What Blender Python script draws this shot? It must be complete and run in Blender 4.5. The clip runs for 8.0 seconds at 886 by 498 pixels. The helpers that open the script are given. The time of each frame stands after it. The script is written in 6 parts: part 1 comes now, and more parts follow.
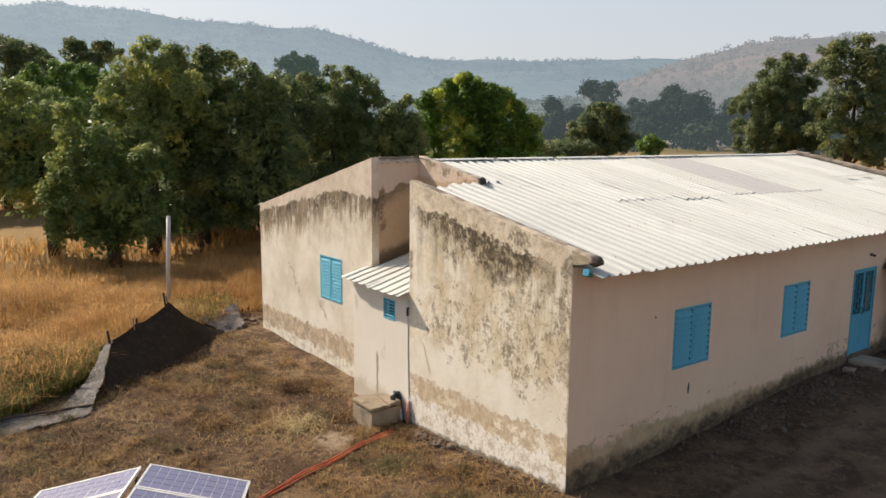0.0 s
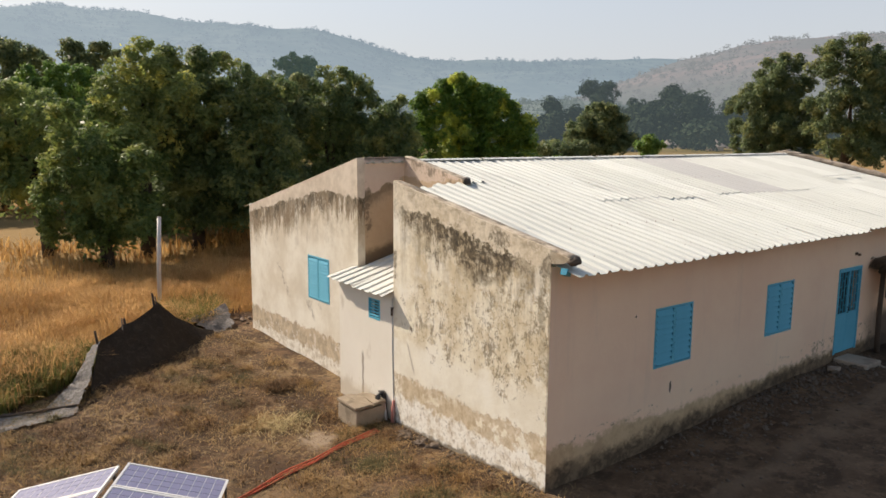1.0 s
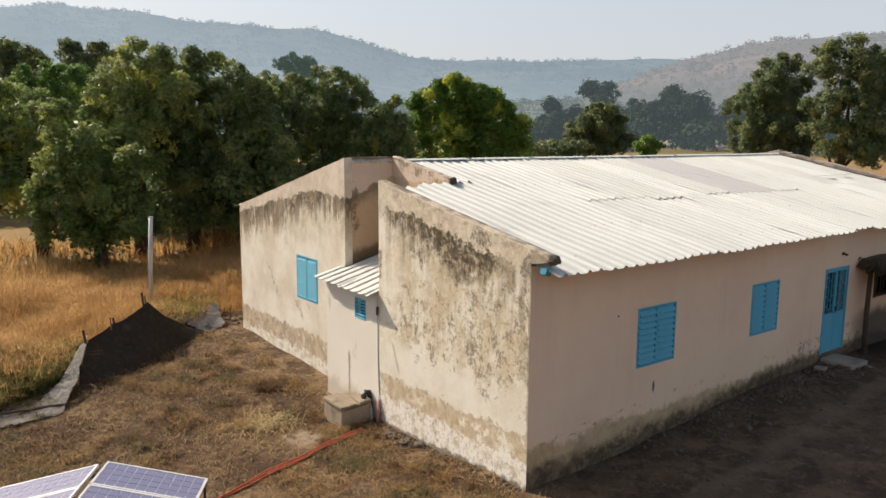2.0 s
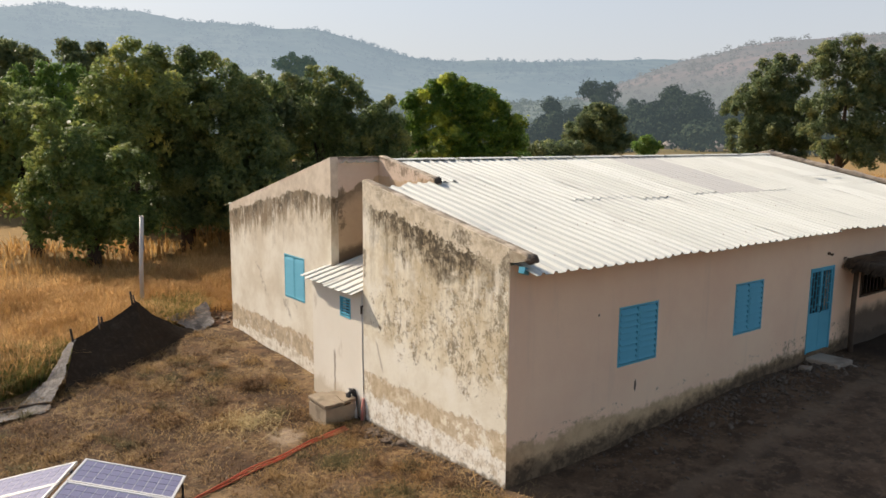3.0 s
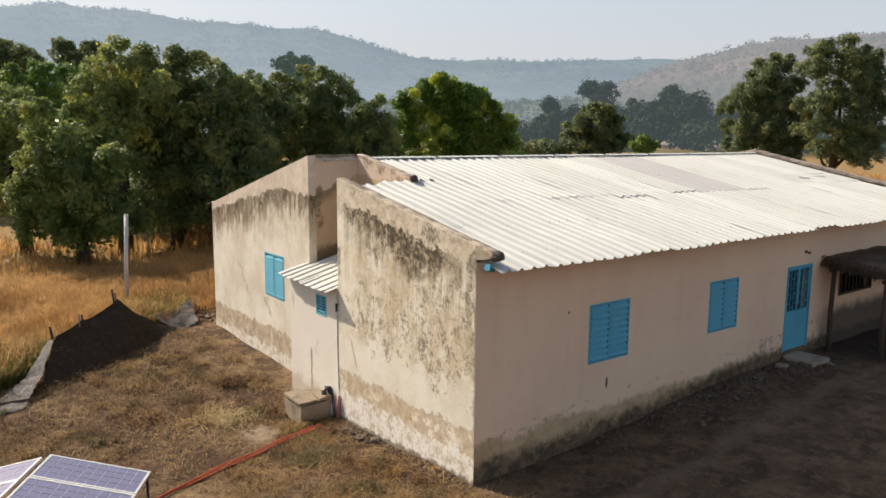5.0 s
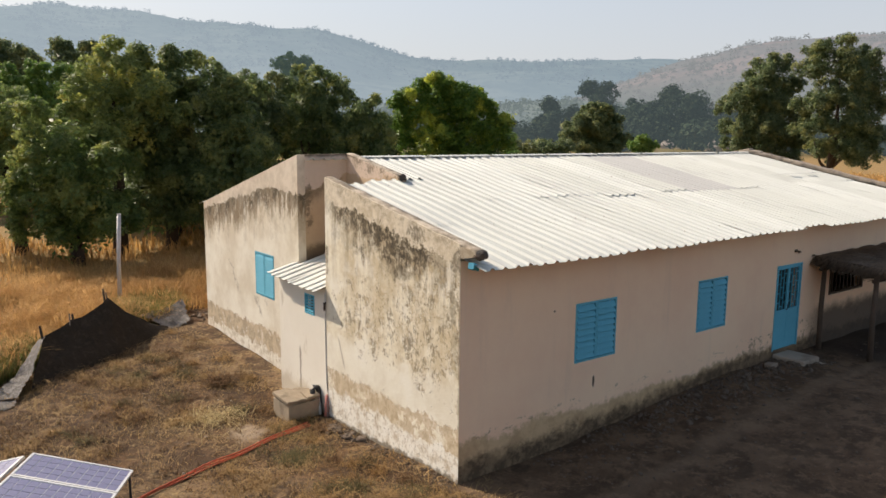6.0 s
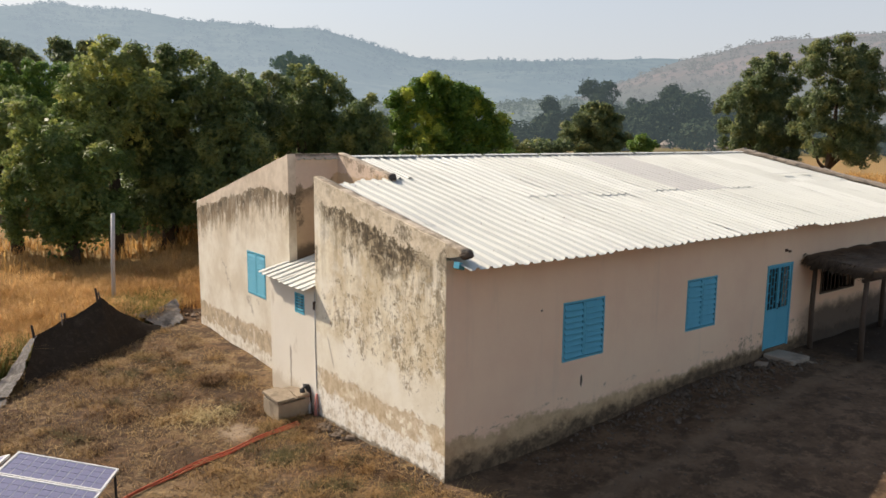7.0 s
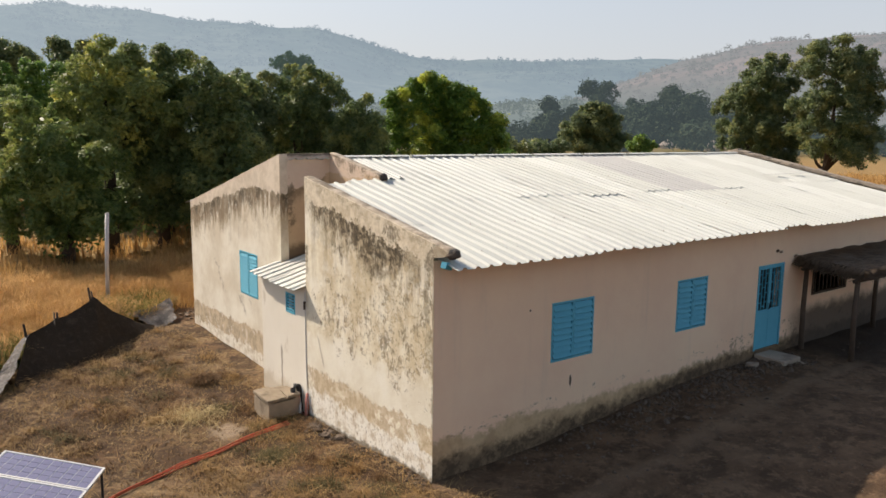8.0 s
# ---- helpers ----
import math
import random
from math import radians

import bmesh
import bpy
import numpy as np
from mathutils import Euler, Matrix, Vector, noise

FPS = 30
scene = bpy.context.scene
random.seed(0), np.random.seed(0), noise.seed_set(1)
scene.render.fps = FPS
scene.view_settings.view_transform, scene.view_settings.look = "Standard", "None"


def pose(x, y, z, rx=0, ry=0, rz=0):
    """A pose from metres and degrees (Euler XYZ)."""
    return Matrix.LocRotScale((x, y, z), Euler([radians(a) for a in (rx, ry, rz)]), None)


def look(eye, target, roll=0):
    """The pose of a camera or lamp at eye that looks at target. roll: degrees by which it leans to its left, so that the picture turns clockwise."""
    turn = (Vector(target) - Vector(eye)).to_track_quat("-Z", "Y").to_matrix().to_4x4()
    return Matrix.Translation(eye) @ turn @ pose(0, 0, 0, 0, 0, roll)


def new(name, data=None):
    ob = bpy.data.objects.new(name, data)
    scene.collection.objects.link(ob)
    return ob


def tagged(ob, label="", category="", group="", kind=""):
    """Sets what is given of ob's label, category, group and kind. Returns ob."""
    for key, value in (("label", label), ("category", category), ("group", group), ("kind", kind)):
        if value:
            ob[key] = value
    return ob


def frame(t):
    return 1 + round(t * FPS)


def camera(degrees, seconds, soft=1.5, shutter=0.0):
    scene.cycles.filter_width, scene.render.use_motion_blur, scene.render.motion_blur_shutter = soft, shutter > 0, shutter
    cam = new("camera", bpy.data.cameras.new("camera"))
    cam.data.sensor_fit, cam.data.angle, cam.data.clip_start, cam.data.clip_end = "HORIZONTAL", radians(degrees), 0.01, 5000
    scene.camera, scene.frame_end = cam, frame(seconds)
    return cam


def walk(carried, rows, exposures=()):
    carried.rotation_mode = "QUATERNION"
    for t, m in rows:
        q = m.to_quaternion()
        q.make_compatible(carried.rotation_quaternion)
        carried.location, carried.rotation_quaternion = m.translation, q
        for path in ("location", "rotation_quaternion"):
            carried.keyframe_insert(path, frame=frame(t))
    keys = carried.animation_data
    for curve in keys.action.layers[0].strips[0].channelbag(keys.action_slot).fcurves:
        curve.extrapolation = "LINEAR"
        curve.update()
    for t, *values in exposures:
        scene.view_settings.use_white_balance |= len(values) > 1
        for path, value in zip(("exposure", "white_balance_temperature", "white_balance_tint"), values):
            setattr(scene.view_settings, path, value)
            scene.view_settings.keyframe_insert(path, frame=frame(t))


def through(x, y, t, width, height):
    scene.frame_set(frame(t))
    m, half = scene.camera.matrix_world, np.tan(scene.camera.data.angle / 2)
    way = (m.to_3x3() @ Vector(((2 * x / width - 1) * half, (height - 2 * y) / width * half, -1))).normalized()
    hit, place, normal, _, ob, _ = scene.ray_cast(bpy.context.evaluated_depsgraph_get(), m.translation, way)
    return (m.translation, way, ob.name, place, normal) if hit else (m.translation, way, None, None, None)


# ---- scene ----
cam = camera(61.3, 8.0, soft=1.6)
PATH = [
    (0, (-8.562, -7.83, 5.685), (-7.358, -6.262, 5.383), 0.5),
    (0.5, (-8.45, -7.958, 5.683), (-7.246, -6.389, 5.382), 0.5),
    (1, (-8.331, -8.076, 5.683), (-7.127, -6.507, 5.382), 0.4),
    (1.5, (-8.222, -8.18, 5.686), (-7.019, -6.611, 5.385), 0.4),
    (3, (-7.872, -8.541, 5.672), (-6.67, -6.971, 5.372), 0.5),
    (3.5, (-7.778, -8.65, 5.665), (-6.575, -7.08, 5.364), 0.5),
    (4, (-7.663, -8.748, 5.653), (-6.462, -7.178, 5.353), 0.5),
    (4.5, (-7.58, -8.829, 5.656), (-6.378, -7.259, 5.355), 0.5),
    (6, (-7.288, -9.064, 5.631), (-6.087, -7.494, 5.33), 0.5),
    (6.5, (-7.202, -9.147, 5.631), (-6.001, -7.576, 5.329), 0.5),
    (7, (-7.121, -9.228, 5.631), (-5.921, -7.657, 5.329), 0.5),
    (7.5, (-7.049, -9.296, 5.632), (-5.849, -7.725, 5.33), 0.5),
    (8, (-6.981, -9.364, 5.637), (-5.78, -7.793, 5.335), 0.6),
]
EXPOSURE = 0.46
walk(cam, [(t, look(eye, target, roll)) for t, eye, target, roll in PATH], exposures=[(0.0, EXPOSURE, 7350, 14.5), (8.0, EXPOSURE, 7350, 14.5)])

# ---- world and sun ----
SUN_TO = Vector((-0.37, 1.0, 0.85)).normalized()
world = bpy.data.worlds.new("sky")
scene.world = world
world.use_nodes = True
wn = world.node_tree
sky = wn.nodes.new("ShaderNodeTexSky")
sky.sky_type = 'NISHITA'
sky.sun_disc = False
sky.sun_elevation = math.asin(SUN_TO.z)
sky.sun_rotation = math.atan2(SUN_TO.x, SUN_TO.y)
sky.air_density, sky.dust_density, sky.ozone_density = 1.2, 1.3, 1.0
# dry-season haze thickening towards the horizon all round
way = wn.nodes.new("ShaderNodeTexCoord")
height = wn.nodes.new("ShaderNodeSeparateXYZ")
veil = wn.nodes.new("ShaderNodeMapRange")
veil.interpolation_type = 'SMOOTHSTEP'
for i, w in enumerate((0.0, 0.6, 0.80, 0.0)):
    veil.inputs[i + 1].default_value = w
haze = wn.nodes.new("ShaderNodeMix")
haze.data_type = 'RGBA'
haze.inputs[7].default_value = (3.14, 3.60, 4.45, 1.0)
wn.links.new(way.outputs["Generated"], height.inputs[0])
wn.links.new(height.outputs[2], veil.inputs[0])
wn.links.new(veil.outputs[0], haze.inputs[0])
wn.links.new(sky.outputs[0], haze.inputs[6])
wn.links.new(haze.outputs[2], wn.nodes["Background"].inputs[0])
wn.nodes["Background"].inputs[1].default_value = 0.125
sun_data = bpy.data.lights.new("sun", 'SUN')
sun_data.energy, sun_data.angle, sun_data.color = 4.3, radians(0.6), (1.0, 0.95, 0.87)
sun = new("sun", sun_data)
sun.matrix_world = look(SUN_TO * 60, (0, 0, 0))


# ---- material helpers ----
class Mat:
    """A node material under construction."""

    def __init__(self, name, rough=0.8, metal=0.0, spec=0.3):
        self.m = bpy.data.materials.new(name)
        self.m.use_nodes = True
        self.t = self.m.node_tree
        self.b = self.t.nodes["Principled BSDF"]
        self.b.inputs["Roughness"].default_value = rough
        self.b.inputs["Metallic"].default_value = metal
        self.b.inputs["Specular IOR Level"].default_value = spec
        tc = self.t.nodes.new("ShaderNodeTexCoord")
        self.pos = tc.outputs["Object"]
        sep = self.t.nodes.new("ShaderNodeSeparateXYZ")
        self.t.links.new(self.pos, sep.inputs[0])
        self.x, self.y, self.z = sep.outputs

    def put(self, socket, value):
        if isinstance(value, bpy.types.NodeSocket):
            self.t.links.new(value, socket)
        else:
            socket.default_value = value

    def op(self, kind, a, b=0.0, c=0.0):
        n = self.t.nodes.new("ShaderNodeMath")
        n.operation = kind
        for i, v in enumerate((a, b, c)):
            self.put(n.inputs[i], v)
        return n.outputs[0]

    def add(self, a, b):
        return self.op('ADD', a, b)

    def mul(self, a, b):
        return self.op('MULTIPLY', a, b)

    def step(self, v, lo, hi):
        """0 below lo, 1 above hi (or the other way when lo > hi)."""
        n = self.t.nodes.new("ShaderNodeMapRange")
        n.interpolation_type = 'SMOOTHSTEP'
        a, b = (0.0, 1.0) if lo < hi else (1.0, 0.0)
        for i, w in enumerate((v, min(lo, hi), max(lo, hi), a, b)):
            self.put(n.inputs[i], w)
        return n.outputs[0]

    def noise(self, scale, detail=4.0, rough=0.6, stretch=(1, 1, 1), shift=0.0, warp=0.0):
        mp = self.t.nodes.new("ShaderNodeMapping")
        mp.inputs["Scale"].default_value = stretch
        mp.inputs["Location"].default_value = (shift, shift * 0.7, shift * 1.3)
        self.t.links.new(self.pos, mp.inputs[0])
        n = self.t.nodes.new("ShaderNodeTexNoise")
        n.inputs["Scale"].default_value = scale
        n.inputs["Detail"].default_value = detail
        n.inputs["Roughness"].default_value = rough
        n.inputs["Distortion"].default_value = warp
        self.t.links.new(mp.outputs[0], n.inputs["Vector"])
        return n.outputs[0]

    def cracks(self, scale, width, shift=0.0):
        mp = self.t.nodes.new("ShaderNodeMapping")
        mp.inputs["Location"].default_value = (shift, shift, shift)
        self.t.links.new(self.pos, mp.inputs[0])
        n = self.t.nodes.new("ShaderNodeTexVoronoi")
        n.feature = 'DISTANCE_TO_EDGE'
        n.inputs["Scale"].default_value = scale
        self.t.links.new(mp.outputs[0], n.inputs["Vector"])
        return self.step(n.outputs["Distance"], width, 0.0)

    def mix(self, fac, a, b):
        n = self.t.nodes.new("ShaderNodeMix")
        n.data_type = 'RGBA'
        for sock, v in ((n.inputs[0], fac), (n.inputs[6], a), (n.inputs[7], b)):
            if isinstance(v, tuple) and len(v) == 3:
                v = (*v, 1.0)
            self.put(sock, v)
        return n.outputs[2]

    def each(self):
        """A random number per object."""
        return self.t.nodes.new("ShaderNodeObjectInfo").outputs["Random"]

    def island(self):
        return self.t.nodes.new("ShaderNodeNewGeometry").outputs["Random Per Island"]

    def color(self, c):
        if isinstance(c, tuple):
            c = (*c, 1.0)
        self.put(self.b.inputs["Base Color"], c)
        return self

    def bump(self, height, strength=0.3, dist=0.02):
        n = self.t.nodes.new("ShaderNodeBump")
        n.inputs["Strength"].default_value = strength
        n.inputs["Distance"].default_value = dist
        self.put(n.inputs["Height"], height)
        self.t.links.new(n.outputs[0], self.b.inputs["Normal"])
        return self

    def through_light(self, col, amount):
        """Mixes light that shines through a thin leaf or net."""
        tr = self.t.nodes.new("ShaderNodeBsdfTranslucent")
        self.put(tr.inputs[0], col if not isinstance(col, tuple) else (*col, 1.0))
        mx = self.t.nodes.new("ShaderNodeMixShader")
        mx.inputs[0].default_value = amount
        out = self.t.nodes["Material Output"]
        self.t.links.new(self.b.outputs[0], mx.inputs[1])
        self.t.links.new(tr.outputs[0], mx.inputs[2])
        self.t.links.new(mx.outputs[0], out.inputs[0])
        return self

    def haze_emission(self, col, strength):
        """Haze painted as emission: a far surface glows with the air's light."""
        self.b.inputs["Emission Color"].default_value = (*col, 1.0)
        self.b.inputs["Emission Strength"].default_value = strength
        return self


# ---- materials ----
def off(k, scale, amount, shift, detail=8, rough=0.72, stretch=(1, 1, 1)):
    """Noise about zero."""
    return k.mul(k.op('SUBTRACT', k.noise(scale, detail, rough, stretch, shift), 0.5), amount)


def blot(k, u, v, cu, cv, ru, rv, shift):
    """1 inside a ragged oval, falling to 0 at its edge."""
    d = k.add(k.op('POWER', k.mul(k.op('SUBTRACT', u, cu), 1 / ru), 2.0), k.op('POWER', k.mul(k.op('SUBTRACT', v, cv), 1 / rv), 2.0))
    d = k.add(d, k.add(off(k, 2.6, 7.0, shift), off(k, 8.0, 7.0, shift + 1.7, 9, 0.78)))
    return k.step(d, 1.1, 0.5)


def plaster_right():
    k = Mat("stained_cream_plaster", 0.9)
    fine, grit = k.noise(9, 8, 0.7), k.noise(34, 4, 0.7)
    mott, speck = k.noise(4.8, 10, 0.72, shift=9.0), k.noise(13, 8, 0.74, shift=14.0)
    base = k.mix(k.step(k.noise(1.1, 8, 0.7), 0.38, 0.60), (0.60, 0.50, 0.335), (0.78, 0.715, 0.56))
    base = k.mix(k.mul(k.step(fine, 0.48, 0.72), 0.55), base, (0.58, 0.48, 0.345))
    base = k.mix(k.mul(k.step(k.noise(1.7, 8, 0.72, shift=101.0), 0.50, 0.62), 0.6), base, (0.82, 0.775, 0.665))
    chalk = k.mul(k.step(k.add(k.z, off(k, 1.2, 0.7, 5.5)), 1.75, 1.35), k.step(k.z, 0.6, 0.9))
    base = k.mix(k.mul(chalk, 0.55), base, (0.80, 0.76, 0.65))
    # repaired strip under the coping, smoother and tan
    h = k.op('SUBTRACT', k.z, k.add(k.mul(k.y, 0.18), 3.56))
    hw = k.add(h, k.add(off(k, 1.5, 0.75, 5.0), off(k, 6.0, 0.60, 8.0, 9, 0.78)))
    strip = k.step(hw, -0.01, 0.04)
    base = k.mix(k.mul(strip, 0.8), base, k.mix(k.step(k.noise(5, 9, 0.76, shift=31.0), 0.40, 0.62), (0.70, 0.61, 0.47), (0.47, 0.385, 0.27)))
    under = k.op('SUBTRACT', 1.0, strip)
    # grey-brown rain runs below the strip
    runs = k.noise(3.0, 9, 0.76, (1, 1.5, 0.16), 3.0)
    reach = k.step(k.add(h, off(k, 1.2, 2.4, 23.0)), -2.0, -0.2)
    veil = k.mul(k.mul(under, reach), k.step(k.add(runs, off(k, 9.0, 0.3, 24.0)), 0.45, 0.60))
    base = k.mix(k.mul(veil, 0.58), base, k.mix(fine, (0.27, 0.215, 0.14), (0.42, 0.345, 0.235)))
    # the black mould band, thickest over the middle of the gable
    body = k.op('EXPONENT', k.mul(k.op('POWER', k.mul(k.op('SUBTRACT', k.y, 2.3), 1 / 1.4), 2.0), -1.0))
    thick = k.add(0.20, k.mul(body, 0.52))
    v = k.op('DIVIDE', k.mul(hw, -1.0), thick)
    v = k.add(v, k.add(off(k, 1.9, 3.2, 44.0, 9, 0.76, (1, 1, 0.7)), off(k, 3.4, 2.6, 63.0, 8, 0.75, (1, 1.4, 0.22))))
    side = k.mul(k.step(k.y, 4.45, 3.7), k.step(k.y, 0.15, 1.1))
    cover = k.mul(k.mul(under, k.step(k.add(v, off(k, 9.0, 1.2, 48.0)), 1.35, 0.35)), k.add(0.3, k.mul(side, 0.7)))
    broken = k.step(k.add(k.add(k.noise(7.5, 10, 0.8, shift=67.0), off(k, 4.5, 0.34, 68.0, 8, 0.76, (1, 1.5, 0.2))), k.mul(cover, 0.09)), 0.50, 0.60)
    base = k.mix(k.mul(cover, 0.66), base, k.mix(speck, (0.185, 0.136, 0.076), (0.40, 0.31, 0.185)))
    base = k.mix(k.mul(k.mul(cover, broken), 0.93), base, k.mix(k.step(fine, 0.42, 0.62), (0.040, 0.031, 0.019), (0.125, 0.095, 0.055)))
    flecks = k.mul(k.mul(under, cover), k.step(k.noise(11, 9, 0.8, (1, 1, 0.5), 91.0), 0.60, 0.64))
    base = k.mix(k.mul(flecks, 0.6), base, (0.62, 0.54, 0.41))
    # a dirty, patched edge under the coping, and a dark line down the corner
    dirt = k.mul(k.step(k.add(h, off(k, 2.0, 0.7, 93.0)), 0.14, 0.30), k.step(k.noise(4.0, 9, 0.78, (1, 0.8, 1.2), 94.0), 0.47, 0.58))
    base = k.mix(k.mul(dirt, 0.6), base, (0.27, 0.215, 0.145))
    line = k.mul(k.step(k.add(k.y, off(k, 4.0, 0.10, 96.0)), 0.055, 0.02), k.step(k.noise(2.4, 8, 0.76, (1, 1, 0.6), 97.0), 0.40, 0.50))
    base = k.mix(k.mul(line, 0.6), base, (0.23, 0.175, 0.11))
    # single blots and runs
    for y, z, ry, rz, w in ((1.2, 3.95, 0.24, 0.15, 0.85), (0.48, 3.3, 0.15, 0.14, 0.6), (4.38, 3.1, 0.07, 0.30, 0.85), (0.12, 3.62, 0.14, 0.20, 0.8), (0.16, 2.95, 0.10, 0.45, 0.55), (3.55, 3.75, 0.5, 0.35, 0.35), (1.75, 3.25, 0.45, 0.16, 0.6), (0.12, 2.1, 0.14, 0.4, 0.4)):
        spot = k.mul(blot(k, k.y, k.z, y, z, ry, rz, 3.0 * y + z), k.add(0.45, k.mul(k.step(speck, 0.42, 0.56), 0.55)))
        base = k.mix(k.mul(spot, w), base, (0.135, 0.108, 0.068))
    # flaking: tan undercoat with dark broken rims in two fields at mid height
    field = k.op('MAXIMUM', blot(k, k.y, k.z, 2.75, 2.2, 1.1, 0.7, 71.0), blot(k, k.y, k.z, 0.75, 2.5, 1.25, 1.1, 75.0))
    lost = k.mul(field, k.step(mott, 0.53, 0.56))
    base = k.mix(k.mul(lost, 0.6), base, k.mix(speck, (0.35, 0.255, 0.135), (0.56, 0.44, 0.265)))
    rim = k.mul(field, k.step(k.op('ABSOLUTE', k.op('SUBTRACT', mott, 0.545)), 0.026, 0.010))
    base = k.mix(k.mul(k.mul(rim, k.step(speck, 0.46, 0.55)), 0.7), base, (0.16, 0.125, 0.08))
    dots = k.mul(k.mul(field, k.step(k.noise(7.5, 9, 0.78, (1, 1, 0.6), 19.0), 0.52, 0.57)), 0.8)
    base = k.mix(dots, base, (0.21, 0.165, 0.105))
    crack = k.add(k.op('SUBTRACT', k.y, k.add(3.95, k.mul(k.op('SUBTRACT', k.z, 1.55), 0.42))), off(k, 6, 0.10, 5.0))
    crack = k.mul(k.step(k.op('ABSOLUTE', crack), 0.045, 0.01), k.mul(k.step(k.z, 0.90, 1.05), k.step(k.z, 1.60, 1.45)))
    base = k.mix(k.mul(crack, 0.6), base, (0.30, 0.24, 0.165))
    # bare tan undercoat near the foot, flaking white below it
    top = k.op('SUBTRACT', k.add(k.z, k.add(off(k, 1.1, 0.70, 21.0), off(k, 7.0, 0.36, 26.0))), 0.80)
    low = k.op('SUBTRACT', k.add(k.z, k.add(off(k, 1.4, 0.90, 28.0), off(k, 7.0, 0.55, 29.0))), 0.40)
    tan = k.mul(k.step(top, 0.015, -0.015), k.step(low, -0.03, 0.03))
    holes = k.step(k.noise(3.2, 10, 0.78, shift=36.0), 0.57, 0.53)
    base = k.mix(k.mul(k.mul(tan, holes), 0.85), base, k.mix(k.step(k.noise(6.0, 9, 0.76, shift=37.0), 0.38, 0.62), (0.42, 0.31, 0.185), (0.62, 0.50, 0.345)))
    edge = k.mul(k.step(k.op('ABSOLUTE', top), 0.03, 0.005), k.step(speck, 0.50, 0.58))
    base = k.mix(k.mul(edge, 0.6), base, (0.22, 0.175, 0.12))
    foot = k.step(low, 0.03, -0.03)
    base = k.mix(k.mul(foot, 0.85), base, k.mix(k.step(k.noise(4.5, 9, 0.76, shift=2.0), 0.36, 0.54), (0.50, 0.405, 0.285), (0.83, 0.79, 0.70)))
    base = k.mix(k.mul(k.mul(foot, k.step(speck, 0.55, 0.60)), 0.65), base, (0.22, 0.165, 0.105))
    grime = k.step(k.add(k.add(k.z, k.mul(k.y, 0.055)), off(k, 5, 0.45, 40.0)), 0.05, -0.04)
    base = k.mix(k.mul(grime, 0.8), base, (0.115, 0.088, 0.052))
    k.color(base)
    flaked = k.add(k.mul(lost, -0.5), k.mul(k.mul(tan, holes), -0.6))
    return k.bump(k.add(k.add(k.mul(mott, 0.8), flaked), k.add(k.mul(fine, 0.7), k.mul(grit, 0.2))), 0.32, 0.022).m


